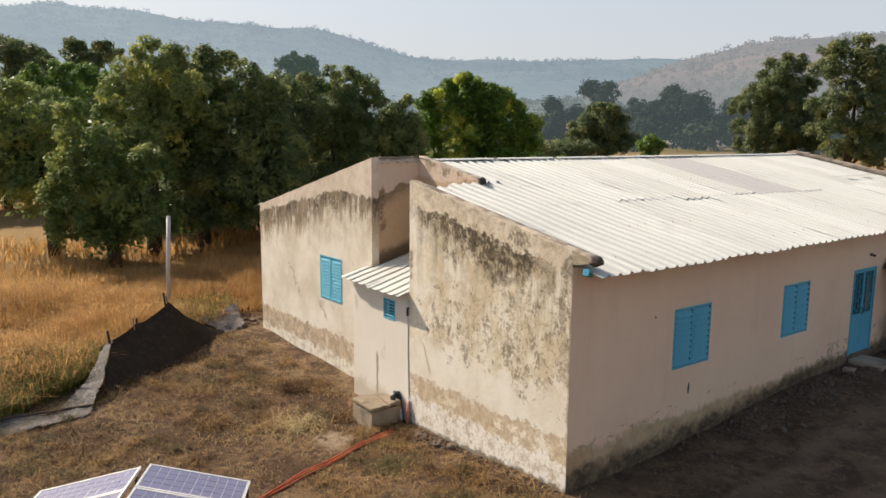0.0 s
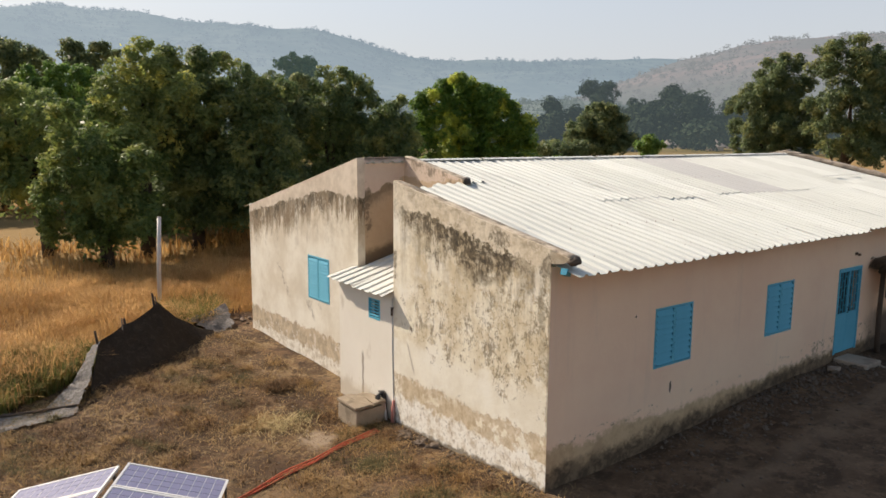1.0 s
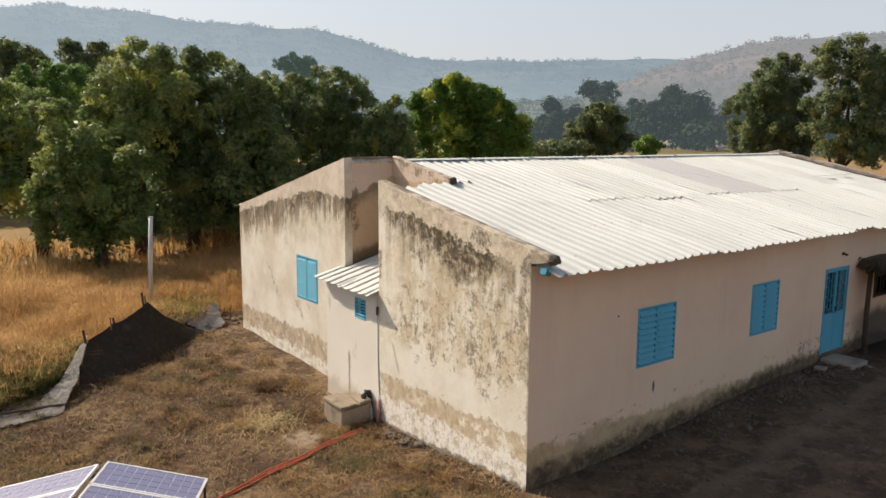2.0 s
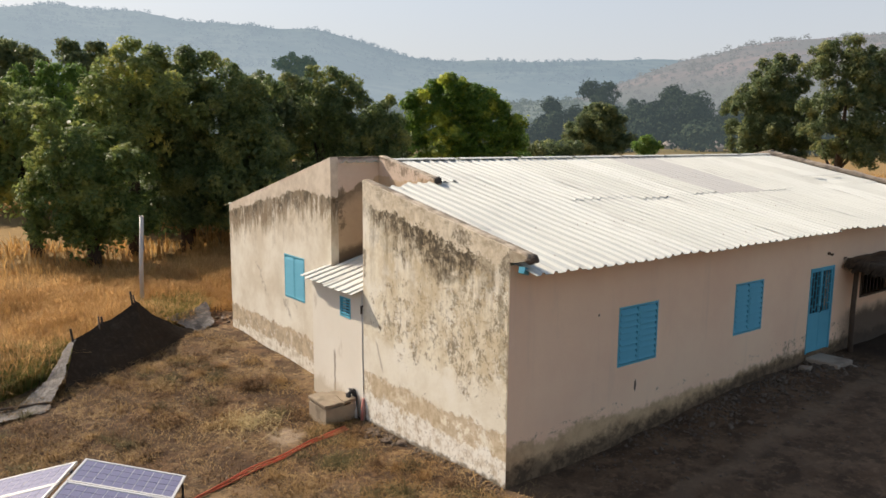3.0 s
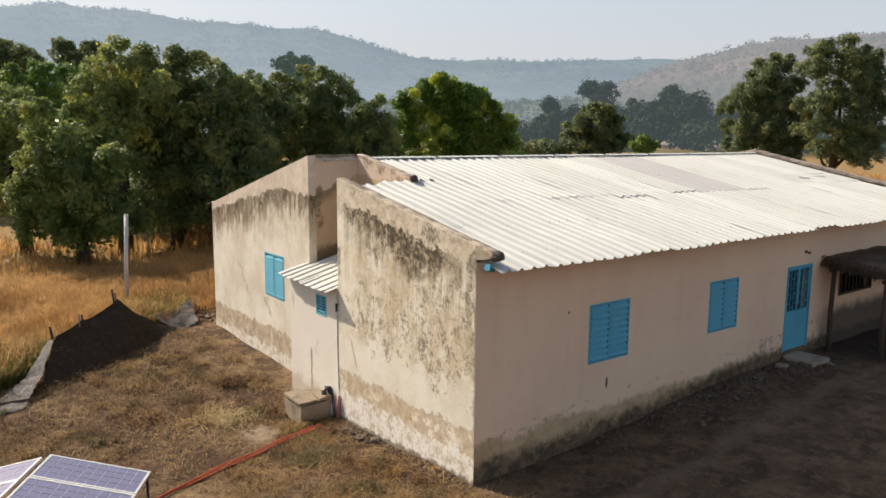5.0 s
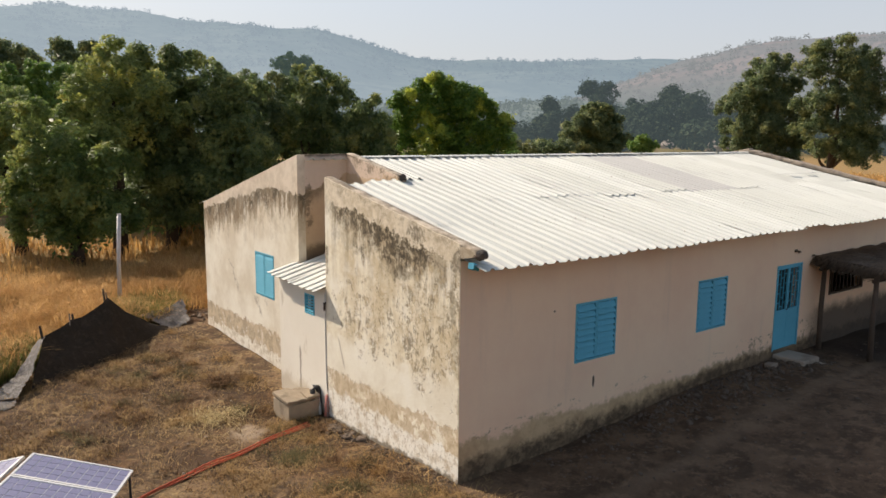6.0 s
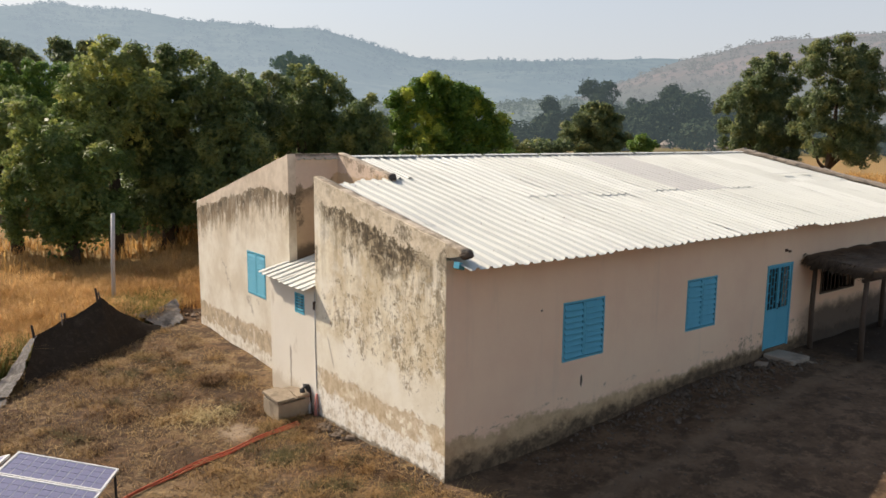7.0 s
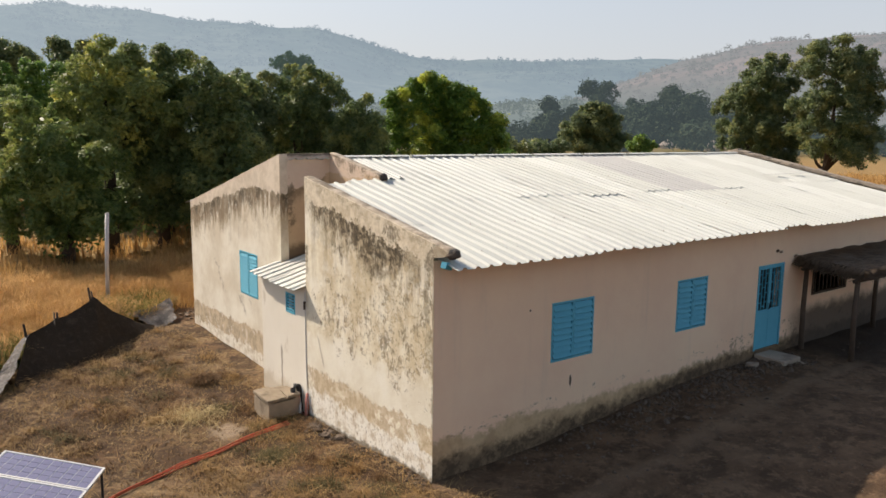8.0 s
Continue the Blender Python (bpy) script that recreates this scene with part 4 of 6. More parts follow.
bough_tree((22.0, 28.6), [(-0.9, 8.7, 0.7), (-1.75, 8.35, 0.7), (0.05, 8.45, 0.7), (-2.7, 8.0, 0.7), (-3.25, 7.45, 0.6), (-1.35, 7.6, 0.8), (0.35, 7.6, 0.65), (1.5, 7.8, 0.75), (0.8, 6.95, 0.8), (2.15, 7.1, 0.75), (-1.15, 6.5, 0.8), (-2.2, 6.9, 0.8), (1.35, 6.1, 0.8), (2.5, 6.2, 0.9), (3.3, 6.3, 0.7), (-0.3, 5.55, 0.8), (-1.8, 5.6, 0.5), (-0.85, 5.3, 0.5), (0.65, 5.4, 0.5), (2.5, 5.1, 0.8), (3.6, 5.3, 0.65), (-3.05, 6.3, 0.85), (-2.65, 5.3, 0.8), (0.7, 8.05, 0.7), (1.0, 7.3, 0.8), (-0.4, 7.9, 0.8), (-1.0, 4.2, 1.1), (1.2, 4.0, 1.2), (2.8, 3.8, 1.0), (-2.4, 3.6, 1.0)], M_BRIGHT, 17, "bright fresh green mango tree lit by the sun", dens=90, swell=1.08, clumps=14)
# added trees: close the gaps and shade the ground, westmost out of view
for i, (x, y, top) in enumerate(((-8.0, 53.0, 7.6), (-3.2, 54.0, 7.4), (-0.2, 58.0, 7.4), (2.5, 56.0, 7.0), (5.5, 39.5, 7.0), (6.5, 34.0, 7.0), (10.0, 33.0, 7.0), (15.0, 32.5, 6.6), (18.0, 34.0, 6.4), (25.5, 33.0, 5.4))):
    tree((x, y), 3.9, top, 0.2, M_MANGO, 30 + i, "dark mango tree added behind the row", leaf=0.2, count=60, dens=9, size=0.85)
bough_tree((10.3, 84.8), [(1.0, 14.5, 1.5), (4.2, 14.3, 1.5), (2.2, 12.9, 2.0), (2.6, 9.0, 3.6), (2.2, 5.0, 3.6)], M_FIG, 18, "far dark green tree above the mango row", leaf=0.2, dens=18, clumps=12)
bough_tree((5.6, 88.4), [(2.0, 13.5, 2.0), (-0.5, 14.1, 2.3), (0.6, 11.3, 2.7), (0.5, 6.5, 3.8)], M_FIG, 19, "far dark green tree above the mango row", leaf=0.2, dens=18, clumps=12)
bough_tree((2.6, 49.2), [(0.6, 9.75, 0.95), (-0.8, 9.4, 0.85), (2.0, 9.4, 0.9), (0.35, 8.7, 1.3), (2.9, 8.9, 0.7), (-2.0, 8.6, 1.0), (0.4, 6.6, 2.2), (-1.6, 5.4, 2.0)], M_LEAFY, 20, "spreading green tree with a flat crown", leaf=0.12, dens=50)
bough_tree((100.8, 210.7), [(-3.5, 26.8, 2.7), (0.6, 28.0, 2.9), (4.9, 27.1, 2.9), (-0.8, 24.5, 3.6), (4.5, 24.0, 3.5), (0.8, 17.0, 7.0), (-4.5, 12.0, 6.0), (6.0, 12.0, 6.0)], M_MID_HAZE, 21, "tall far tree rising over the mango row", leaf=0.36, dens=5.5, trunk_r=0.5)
bough_tree((131.5, 112.5), [(-1.6, 12.0, 2.0), (0.5, 10.9, 2.9), (-4.8, 7.9, 3.4), (3.9, 7.9, 3.4), (-0.2, 7.0, 4.6), (-6.8, 5.2, 2.6), (5.9, 4.7, 2.9), (-3.5, 3.4, 3.0), (2.5, 3.2, 3.2)], M_FIG, 22, "broad green mango tree behind the roof", leaf=0.26, dens=13, clumps=14, trunk_r=0.5)
bough_tree((105.6, 78.3), [(-0.4, 5.0, 1.6), (-1.85, 4.0, 1.3), (1.5, 4.0, 1.2), (-0.2, 2.2, 1.9)], M_LEAFY, 23, "small bright green bush behind the roof", leaf=0.2, dens=18)
bough_tree((42.3, 41.3), [(-2.6, 4.6, 1.1), (-1.0, 4.2, 1.2), (0.6, 4.5, 1.1), (2.2, 4.3, 1.2), (-1.8, 2.6, 1.5), (0.8, 2.4, 1.6), (3.2, 2.4, 1.4)], M_FIG, 27, "low dark green bushes beyond the bright mango tree", leaf=0.12, dens=40)
tree((34.2, 34.9), 2.3, 4.9, 0.3, M_LEAFY, 24, "low green bush beside the mango trees", leaf=0.11, count=40, dens=36, size=0.5)
bough_tree((79.5, 40.3), [(-0.55, 14.4, 1.3), (0.95, 14.4, 1.2), (-1.2, 12.9, 1.5), (0.5, 12.3, 1.8), (-2.45, 11.3, 1.7), (2.1, 11.45, 1.45), (-4.15, 9.7, 1.45), (-1.7, 9.2, 2.05), (0.7, 9.5, 2.35), (3.35, 8.95, 1.75), (-5.4, 8.9, 0.75), (-3.35, 6.8, 1.8), (-0.6, 6.5, 2.4), (2.15, 6.5, 2.35), (-3.85, 4.8, 1.3), (-1.4, 4.7, 1.55), (3.65, 5.0, 1.55), (-3.0, 3.1, 1.4), (-0.2, 3.0, 1.8), (2.4, 3.2, 1.6)], M_FIG, 25, "tall grey green tree with a tapering crown", leaf=0.13, dens=40, clumps=13, trunk_r=0.45)
bough_tree((73.7, 29.6), [(-0.45, 15.2, 1.0), (-2.15, 14.65, 1.1), (-2.65, 12.85, 1.25), (-0.55, 13.3, 1.5), (1.35, 14.35, 0.65), (0.45, 11.6, 1.5), (2.2, 12.7, 1.5), (2.95, 13.7, 1.0), (2.2, 10.6, 1.5), (3.7, 11.4, 1.5), (3.65, 9.1, 1.5), (1.1, 9.3, 0.9), (0.65, 7.25, 1.5), (2.75, 7.25, 1.55), (-0.75, 6.6, 1.0), (-2.7, 9.05, 1.2), (3.8, 5.85, 1.25), (2.15, 5.2, 1.7), (-3.15, 6.45, 1.0), (1.0, 4.3, 1.5), (3.2, 4.0, 1.5), (-1.1, 4.6, 1.1), (0.3, 9.1, 1.2), (-1.1, 9.9, 1.1), (1.6, 6.6, 1.3), (-1.8, 7.7, 1.0)], M_FIG, 26, "tall tree with a forked trunk and gaps in its crown", leaf=0.125, dens=38, clumps=12, trunk_r=0.36, fill=False, limbs=6, fork_z=2.6, swell=1.1)
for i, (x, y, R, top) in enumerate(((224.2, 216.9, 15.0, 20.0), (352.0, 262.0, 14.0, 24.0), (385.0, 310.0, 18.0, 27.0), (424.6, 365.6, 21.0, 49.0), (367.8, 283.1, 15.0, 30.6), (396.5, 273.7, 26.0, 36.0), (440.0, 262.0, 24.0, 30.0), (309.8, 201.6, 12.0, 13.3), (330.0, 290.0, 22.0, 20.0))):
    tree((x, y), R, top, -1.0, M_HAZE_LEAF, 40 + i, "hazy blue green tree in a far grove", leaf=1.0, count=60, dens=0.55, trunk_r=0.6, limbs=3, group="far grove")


def scrub(pts, count, seed, size, name, label, a0, a1, rows, mat):
    """Bushes and small trees dotted over a hill, as one object."""
    rng = np.random.default_rng(seed)
    lumps = []
    nr, na, _ = pts.shape
    for _ in range(count):
        a = rng.uniform(a0, a1) % 360 / 360 * na
        i, w = int(a), a % 1
        if math.sin(a * 0.9) + math.sin(a * 0.37 + 2) + rng.normal() < -0.2:
            continue
        j = int(rng.choice(rows))
        v = rng.random() if j < nr - 1 else 0.0
        row = pts[j] * (1 - v) + pts[min(j + 1, nr - 1)] * v
        p = row[i % na] * (1 - w) + row[(i + 1) % na] * w
        r = size * (0.35 + rng.random() ** 3)
        lumps.append((p[0], p[1], p[2] + r * 0.25, r))
    me = leaf_cloud(name, lumps, size * 0.3, mat, rng, 3.0 / size ** 2)
    tagged(new(name, me), label, "scrub", kind="stuff")


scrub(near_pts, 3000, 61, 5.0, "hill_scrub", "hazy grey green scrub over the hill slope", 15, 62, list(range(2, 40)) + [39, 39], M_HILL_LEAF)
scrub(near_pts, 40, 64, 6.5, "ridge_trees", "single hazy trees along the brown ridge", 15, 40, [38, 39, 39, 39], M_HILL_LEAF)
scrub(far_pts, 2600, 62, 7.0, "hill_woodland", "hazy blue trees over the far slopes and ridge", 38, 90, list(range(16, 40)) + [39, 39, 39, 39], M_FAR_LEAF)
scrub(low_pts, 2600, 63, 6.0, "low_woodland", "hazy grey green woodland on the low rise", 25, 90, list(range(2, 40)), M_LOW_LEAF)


def far_woods():
    """The belt of trees across the valley floor, as one object."""
    rg = np.random.default_rng(88)
    lumps = []
    for i in range(260):
        a, d = radians(rg.uniform(15, 62)), rg.uniform(270, 620)
        r = rg.uniform(3, 7)
        x, y = math.cos(a) * d - 8, math.sin(a) * d - 8
        if math.hypot(x - 330, y - 225) < 45 or (35 < math.degrees(a) and d < 330 and rg.random() < 0.5):
            continue
        lumps += [(x + rg.normal() * r, y + rg.normal() * r, r * rg.uniform(0.3, 1.5), r * rg.uniform(0.6, 1.1)) for _ in range(4)]
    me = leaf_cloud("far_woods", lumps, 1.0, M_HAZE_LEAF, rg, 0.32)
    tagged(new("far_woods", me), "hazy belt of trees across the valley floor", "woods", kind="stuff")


far_woods()


# ---- grass ----
def blades(name, xy, z, height, width, lean, mat, rng, label):
    n = len(xy)
    a = rng.random(n) * 2 * np.pi
    h = (height * (0.55 + 0.75 * rng.random(n)))[:, None]
    out = np.stack([np.cos(a), np.sin(a), np.zeros(n)], 1)
    side = np.stack([-np.sin(a), np.cos(a), np.zeros(n)], 1) * (width * (0.6 + 0.8 * rng.random(n)))[:, None]
    p = np.concatenate([xy, np.asarray(z)[:, None]], 1)
    l = (lean * (0.4 + 1.2 * rng.random(n)))[:, None]
    up = np.array((0, 0, 1.0))
    m = p + out * l * h * 0.35 + up * h * 0.6
    t = p + out * l * h + up * h * (1 - 0.3 * np.minimum(l, 2))
    v = np.stack([p - side, p + side, m + side * 0.8, m - side * 0.8, t + side * 0.35, t - side * 0.35], 1).reshape(-1, 3)
    i = np.arange(n)[:, None] * 6
    q = np.concatenate([i + [0, 1, 2, 3], i + [3, 2, 4, 5]], 0)
    tagged(new(name, quick_mesh(name, v, q, mat)), label, "grass", kind="stuff")


def clumped(rng, n, x0, x1, y0, y1, freq, keep):
    pts = np.stack([rng.uniform(x0, x1, n), rng.uniform(y0, y1, n)], 1)
    d = np.sin(pts[:, 0] * freq + 1.3 * np.sin(pts[:, 1] * freq * 0.7)) * np.sin(pts[:, 1] * freq * 1.1 + 1.7 * np.sin(pts[:, 0] * freq * 0.6))
    return pts[rng.random(n) < keep + (1 - keep) * (0.5 + 0.5 * d)]


def fence_line(x):
    """y of the edge between yard and field."""
    return np.interp(x, [-12, -6.6, -4.3, -2.45, -0.5, 0.6], [7.0, 9.0, 10.9, 12.5, 13.5, 14.6])


def build_grass():
    rng = np.random.default_rng(5)
    p = clumped(rng, 150000, -11, 9, 8, 27, 1.3, 0.35)
    p = p[(p[:, 1] > fence_line(p[:, 0]) + 0.25) & ~((p[:, 0] > 0.3) & (p[:, 1] < 14.0))]
    p = p[~((p[:, 0] < -4.2) & (p[:, 1] < 12.2)) | (rng.random(len(p)) < 0.35)]
    shade = ease(21.0, 23.5, p[:, 1] - 0.35 * p[:, 0] + np.sin(p[:, 0] * 0.9))
    p = p[rng.random(len(p)) > shade * 0.8]
    hh = 0.60 + 0.30 * np.sin(p[:, 0] * 0.8 + np.sin(p[:, 1] * 0.6)) * np.sin(p[:, 1] * 0.7) + 0.12 * np.sin(p[:, 0] * 2.3 + 1.5 * np.sin(p[:, 1] * 1.9))
    hh *= 1 - 0.55 * (np.hypot(p[:, 0] + 1.28, p[:, 1] - 16.0) < 1.0)  # trodden round the pole
    blades("dry_grass", p, ground_z(p[:, 0], p[:, 1]), hh, 0.0075 + 0 * hh, 0.85 + 0 * hh, M_GRASS, rng, "tall golden dry grass in the field behind the fence")
    q = clumped(rng, 110000, -11, 9, 8, 22, 1.7, -0.3)
    q = q[(q[:, 1] > fence_line(q[:, 0]) + 0.5) & ~((q[:, 0] > 0.2) & (q[:, 1] < 14.2))]
    hq = 0.34 + 0.16 * np.sin(q[:, 0] * 0.8 + np.sin(q[:, 1] * 0.6)) * np.sin(q[:, 1] * 0.7) + 0.30 * rng.random(len(q))
    hq *= 1 - 0.55 * (np.hypot(q[:, 0] + 1.28, q[:, 1] - 16.0) < 1.0)
    blades("grass_heads", q, ground_z(q[:, 0], q[:, 1]) + hq, 0.16 + 0 * hq, 0.0055 + 0 * hq, 1.3 + 0 * hq, M_HEADS, rng, "pale feathery seed heads of the dry grass")
    p = clumped(rng, 30000, -16, 30, 26, 60, 0.7, 0.3)
    deep = (p[:, 0] + 8.5) * 0.608 + (p[:, 1] + 7.8) * 0.794
    p = p[(p[:, 0] > 6) | (deep < 38.5) | (deep > 56)]
    hh = 0.55 + 0.2 * rng.random(len(p))
    blades("far_dry_grass", p, ground_z(p[:, 0], p[:, 1]), hh, 0.03 + 0 * hh, 0.5 + 0 * hh, M_GRASS, rng, "golden dry grass under and beyond the trees")
    p = clumped(rng, 30000, 40, 118, 2, 46, 0.5, 0.1)
    hh = 0.7 + 0.5 * rng.random(len(p))
    blades("far_field_grass", p, ground_z(p[:, 0], p[:, 1]), hh, 0.05 + 0 * hh, 0.7 + 0 * hh, M_GRASS, rng, "golden dry grass in the field beyond the house")
    p = clumped(rng, 46000, -9.5, -4.0, 8.5, 12.6, 1.6, 0.1)
    p = p[(p[:, 1] > fence_line(p[:, 0]) + 0.2)]
    q = clumped(rng, 5000, -1.5, 0.6, 13.6, 16.5, 1.6, 0.2)
    p = np.concatenate([p, q[q[:, 1] > fence_line(q[:, 0]) + 0.4]])
    hh = 0.38 + 0.2 * rng.random(len(p))
    blades("green_grass", p, ground_z(p[:, 0], p[:, 1]), hh, 0.012 + 0 * hh, 0.6 + 0 * hh, M_GREEN, rng, "half-green grass along the foot of the fence")
    p = np.concatenate([clumped(rng, 60000, -12, 0.5, -6, 13.4, 3.1, 0.0), clumped(rng, 80000, -12, 0.5, -6, 13.4, 1.4, -0.5)])
    p = p[(p[:, 1] < fence_line(p[:, 0]) + 0.1) & ~((p[:, 0] > -0.05) & (p[:, 1] > -0.2))]
    p = p[(np.hypot(p[:, 0] + 1.69, p[:, 1] - 4.6) > 0.40) | (rng.random(len(p)) < 0.15)]
    hh = 0.03 + 0.09 * rng.random(len(p)) ** 2
    blades("straw_litter", p, ground_z(p[:, 0], p[:, 1]) + 0.005, hh, 0.0035 + 0.003 * rng.random(len(p)), 1.2 + 1.8 * rng.random(len(p)), M_STRAW, rng, "cut dry straw strewn over the yard")
    c = clumped(rng, 2600, -11, -0.25, -5, 13.2, 1.1, 0.1)
    c = c[c[:, 1] < fence_line(c[:, 0]) - 0.1]
    n = 22
    p = (c[:, None] + rng.normal(size=(len(c), n, 2)) * (0.03 + 0.09 * rng.random((len(c), 1, 1)))).reshape(-1, 2)
    p = p[p[:, 0] < -0.03]
    hh = 0.03 + 0.10 * rng.random(len(p)) ** 2
    blades("dry_stubble", p, ground_z(p[:, 0], p[:, 1]), hh, 0.004 + 0 * hh, 0.6 + 1.0 * rng.random(len(p)), M_STUBBLE, rng, "short brown stubble in small tufts over the yard")
    for mat, name, label, count, seed in ((M_DRYTUFT, "dry_tufts", "flattened yellow brown grass tufts over the yard", 760, 6), (M_STUBBLE, "dark_tufts", "flattened dark brown grass tufts over the yard", 460, 8), (M_DULLGREEN, "green_tufts", "low dull green weeds over the yard", 330, 12)):
        rt = np.random.default_rng(seed)
        c = clumped(rt, count, -11, -0.35, -5, 12.8, 1.2, -0.2)
        c = c[c[:, 1] < fence_line(c[:, 0]) - 0.3]
        p = (c[:, None] + rt.normal(size=(len(c), 110, 2)) * (0.06 + 0.14 * rt.random((len(c), 1, 1)))).reshape(-1, 2)
        s = -0.55 - p[:, 0]
        lane = 4.20 - 0.16 * s - 0.055 * s * s
        p = p[(p[:, 0] < -0.04) & ~((np.abs(p[:, 1] - lane) < 0.22) & (s > -0.05)) & (np.hypot(p[:, 0] + 1.69, p[:, 1] - 4.6) > 0.42)]
        hh = 0.07 + 0.13 * rt.random(len(p)) ** 2
        blades(name, p, ground_z(p[:, 0], p[:, 1]), hh, 0.005 + 0 * hh, 0.9 + 1.2 * rt.random(len(p)), mat, rt, label)


build_grass()


# ---- the house ----
RIDGE_Y, RIDGE_Z, END_X = 6.6, 5.06, 19.3


def roof_z(y):
    return RIDGE_Z - 0.207 * (RIDGE_Y - y) if y < RIDGE_Y else RIDGE_Z - 0.228 * (y - RIDGE_Y)


def wall_geo(place, us, zs, top, holes=()):
    """A wall with thickness and openings. place(u, d, z): d 0 is the face, 1 the back. Holes: (u0, u1, z0, z1)."""
    us = sorted({round(u, 4) for u in us} | {h[i] for h in holes for i in (0, 1)})
    zs = sorted(set(zs) | {h[i] for h in holes for i in (2, 3)})
    n, k = len(us), len(zs)
    g = Geo()
    index = {}

    def p(i, j, d):
        if (i, j, d) not in index:
            index[i, j, d] = len(g.v)
            g.v.append(tuple(place(us[i], d, zs[j] if j < k else top(us[i]))))
        return index[i, j, d]

    def solid(i, j):
        if i < 0 or j < 0 or i >= n - 1 or j >= k:
            return False
        u, z = (us[i] + us[i + 1]) / 2, (zs[j] + (zs[j + 1] if j + 1 < k else zs[j] + 0.1)) / 2
        return not any(h[0] < u < h[1] and h[2] < z < h[3] for h in holes)

    for i in range(n - 1):
        for j in range(k):
            if not solid(i, j):
                continue
            for d in (0, 1):
                g.f.append((p(i, j, d), p(i + 1, j, d), p(i + 1, j + 1, d), p(i, j + 1, d)))
            for di, dj, a, b in ((-1, 0, (0, 0), (0, 1)), (1, 0, (1, 0), (1, 1)), (0, -1, (0, 0), (1, 0)), (0, 1, (0, 1), (1, 1))):
                if not solid(i + di, j + dj):
                    (ai, aj), (bi, bj) = a, b
                    g.f.append((p(i + ai, j + aj, 0), p(i + bi, j + bj, 0), p(i + bi, j + bj, 1), p(i + ai, j + aj, 1)))
    return g


def rough_top(f, amount, seed):
    return lambda u: f(u) + amount * noise.noise(Vector((u * 2.3, seed, 0)))


def span(a, b, step):
    return list(np.linspace(a, b, max(2, int(abs(b - a) / step) + 1)))


house = thing("house", "long cream plastered house with white corrugated roof, blue shutters", "house")

W1, W2, DOOR = (2.70, 3.835, 1.495, 2.62), (6.475, 7.57, 1.495, 2.62), (9.655, 10.805, 0.53, 2.615)
FARWIN, LEFTWIN, SMALLWIN = (12.3, 14.2, 1.6, 2.42), (8.06, 9.175, 1.495, 2.62), (4.945, 5.395, 1.79, 2.23)

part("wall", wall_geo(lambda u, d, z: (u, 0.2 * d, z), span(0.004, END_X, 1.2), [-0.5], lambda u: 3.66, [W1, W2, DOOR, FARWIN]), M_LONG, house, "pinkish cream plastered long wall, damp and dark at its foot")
part("wall", wall_geo(lambda u, d, z: (0.2 * d, u, z), span(0.004, 4.43, 0.3), [-0.6], rough_top(lambda y: 4.77 - 0.19 * (4.43 - y), 0.02, 1)), M_RIGHT, house, "cream gable wall with black mould and flaking plaster")
part("wall", wall_geo(lambda u, d, z: (0.51 + 0.2 * d, u, z), span(6.68, 12.85, 0.35), [-0.6], rough_top(lambda y: 5.16 - 0.25 * (y - 6.68), 0.012, 4), [LEFTWIN]), M_LEFT, house, "cream gable wall with brown rain streaks")
part("wall", wall_geo(lambda u, d, z: (u, 6.684 + 0.2 * d, z), span(0.714, 1.82, 0.3), [-0.6], rough_top(lambda x: 5.165, 0.015, 7)), M_RECESS, house, "tan return wall of the recess with dark runs")
part("wall", wall_geo(lambda u, d, z: (0.514 + u, 6.682 - 0.001 * d, z), [0, 0.2], [-0.6], lambda x: 5.155), M_RECESS, house)
part("wall", wall_geo(lambda u, d, z: (1.82 + 0.2 * d, u, z), span(4.46, 6.684, 0.3), [-0.6], rough_top(lambda y: 5.17 - 0.195 * (6.684 - y), 0.015, 9)), M_RECESS, house, "set-back gable wall of the recess")
part("wall", wall_geo(lambda u, d, z: (u, 4.43 - 0.2 * d, z), span(0.204, 1.82, 0.5), [-0.6], lambda x: 4.56), M_RECESS, house)
part("wall", wall_geo(lambda u, d, z: (-0.002 + 0.15 * d, u, z), span(4.434, 6.66, 0.5), [-0.6], lambda y: 2.47, [SMALLWIN]), M_PORCH, house, "pale plastered closet wall under the lean-to")
part("wall", wall_geo(lambda u, d, z: (u, 6.66 - 0.15 * d, z), span(-0.004, 0.508, 0.25), [-0.6], lambda x: 2.47 + 0.28 * (x + 0.02)), M_PORCH, house)
part("wall", wall_geo(lambda u, d, z: (u, 12.85 - 0.2 * d, z), span(0.514, END_X, 2.0), [-0.6], lambda x: 3.55), M_LONG, house)
part("wall", wall_geo(lambda u, d, z: (END_X - 0.22 * d, u, z), span(0.2, 12.65, 0.4) + [RIDGE_Y], [-0.6], lambda y: roof_z(y) + 0.12), M_LEFT, house)


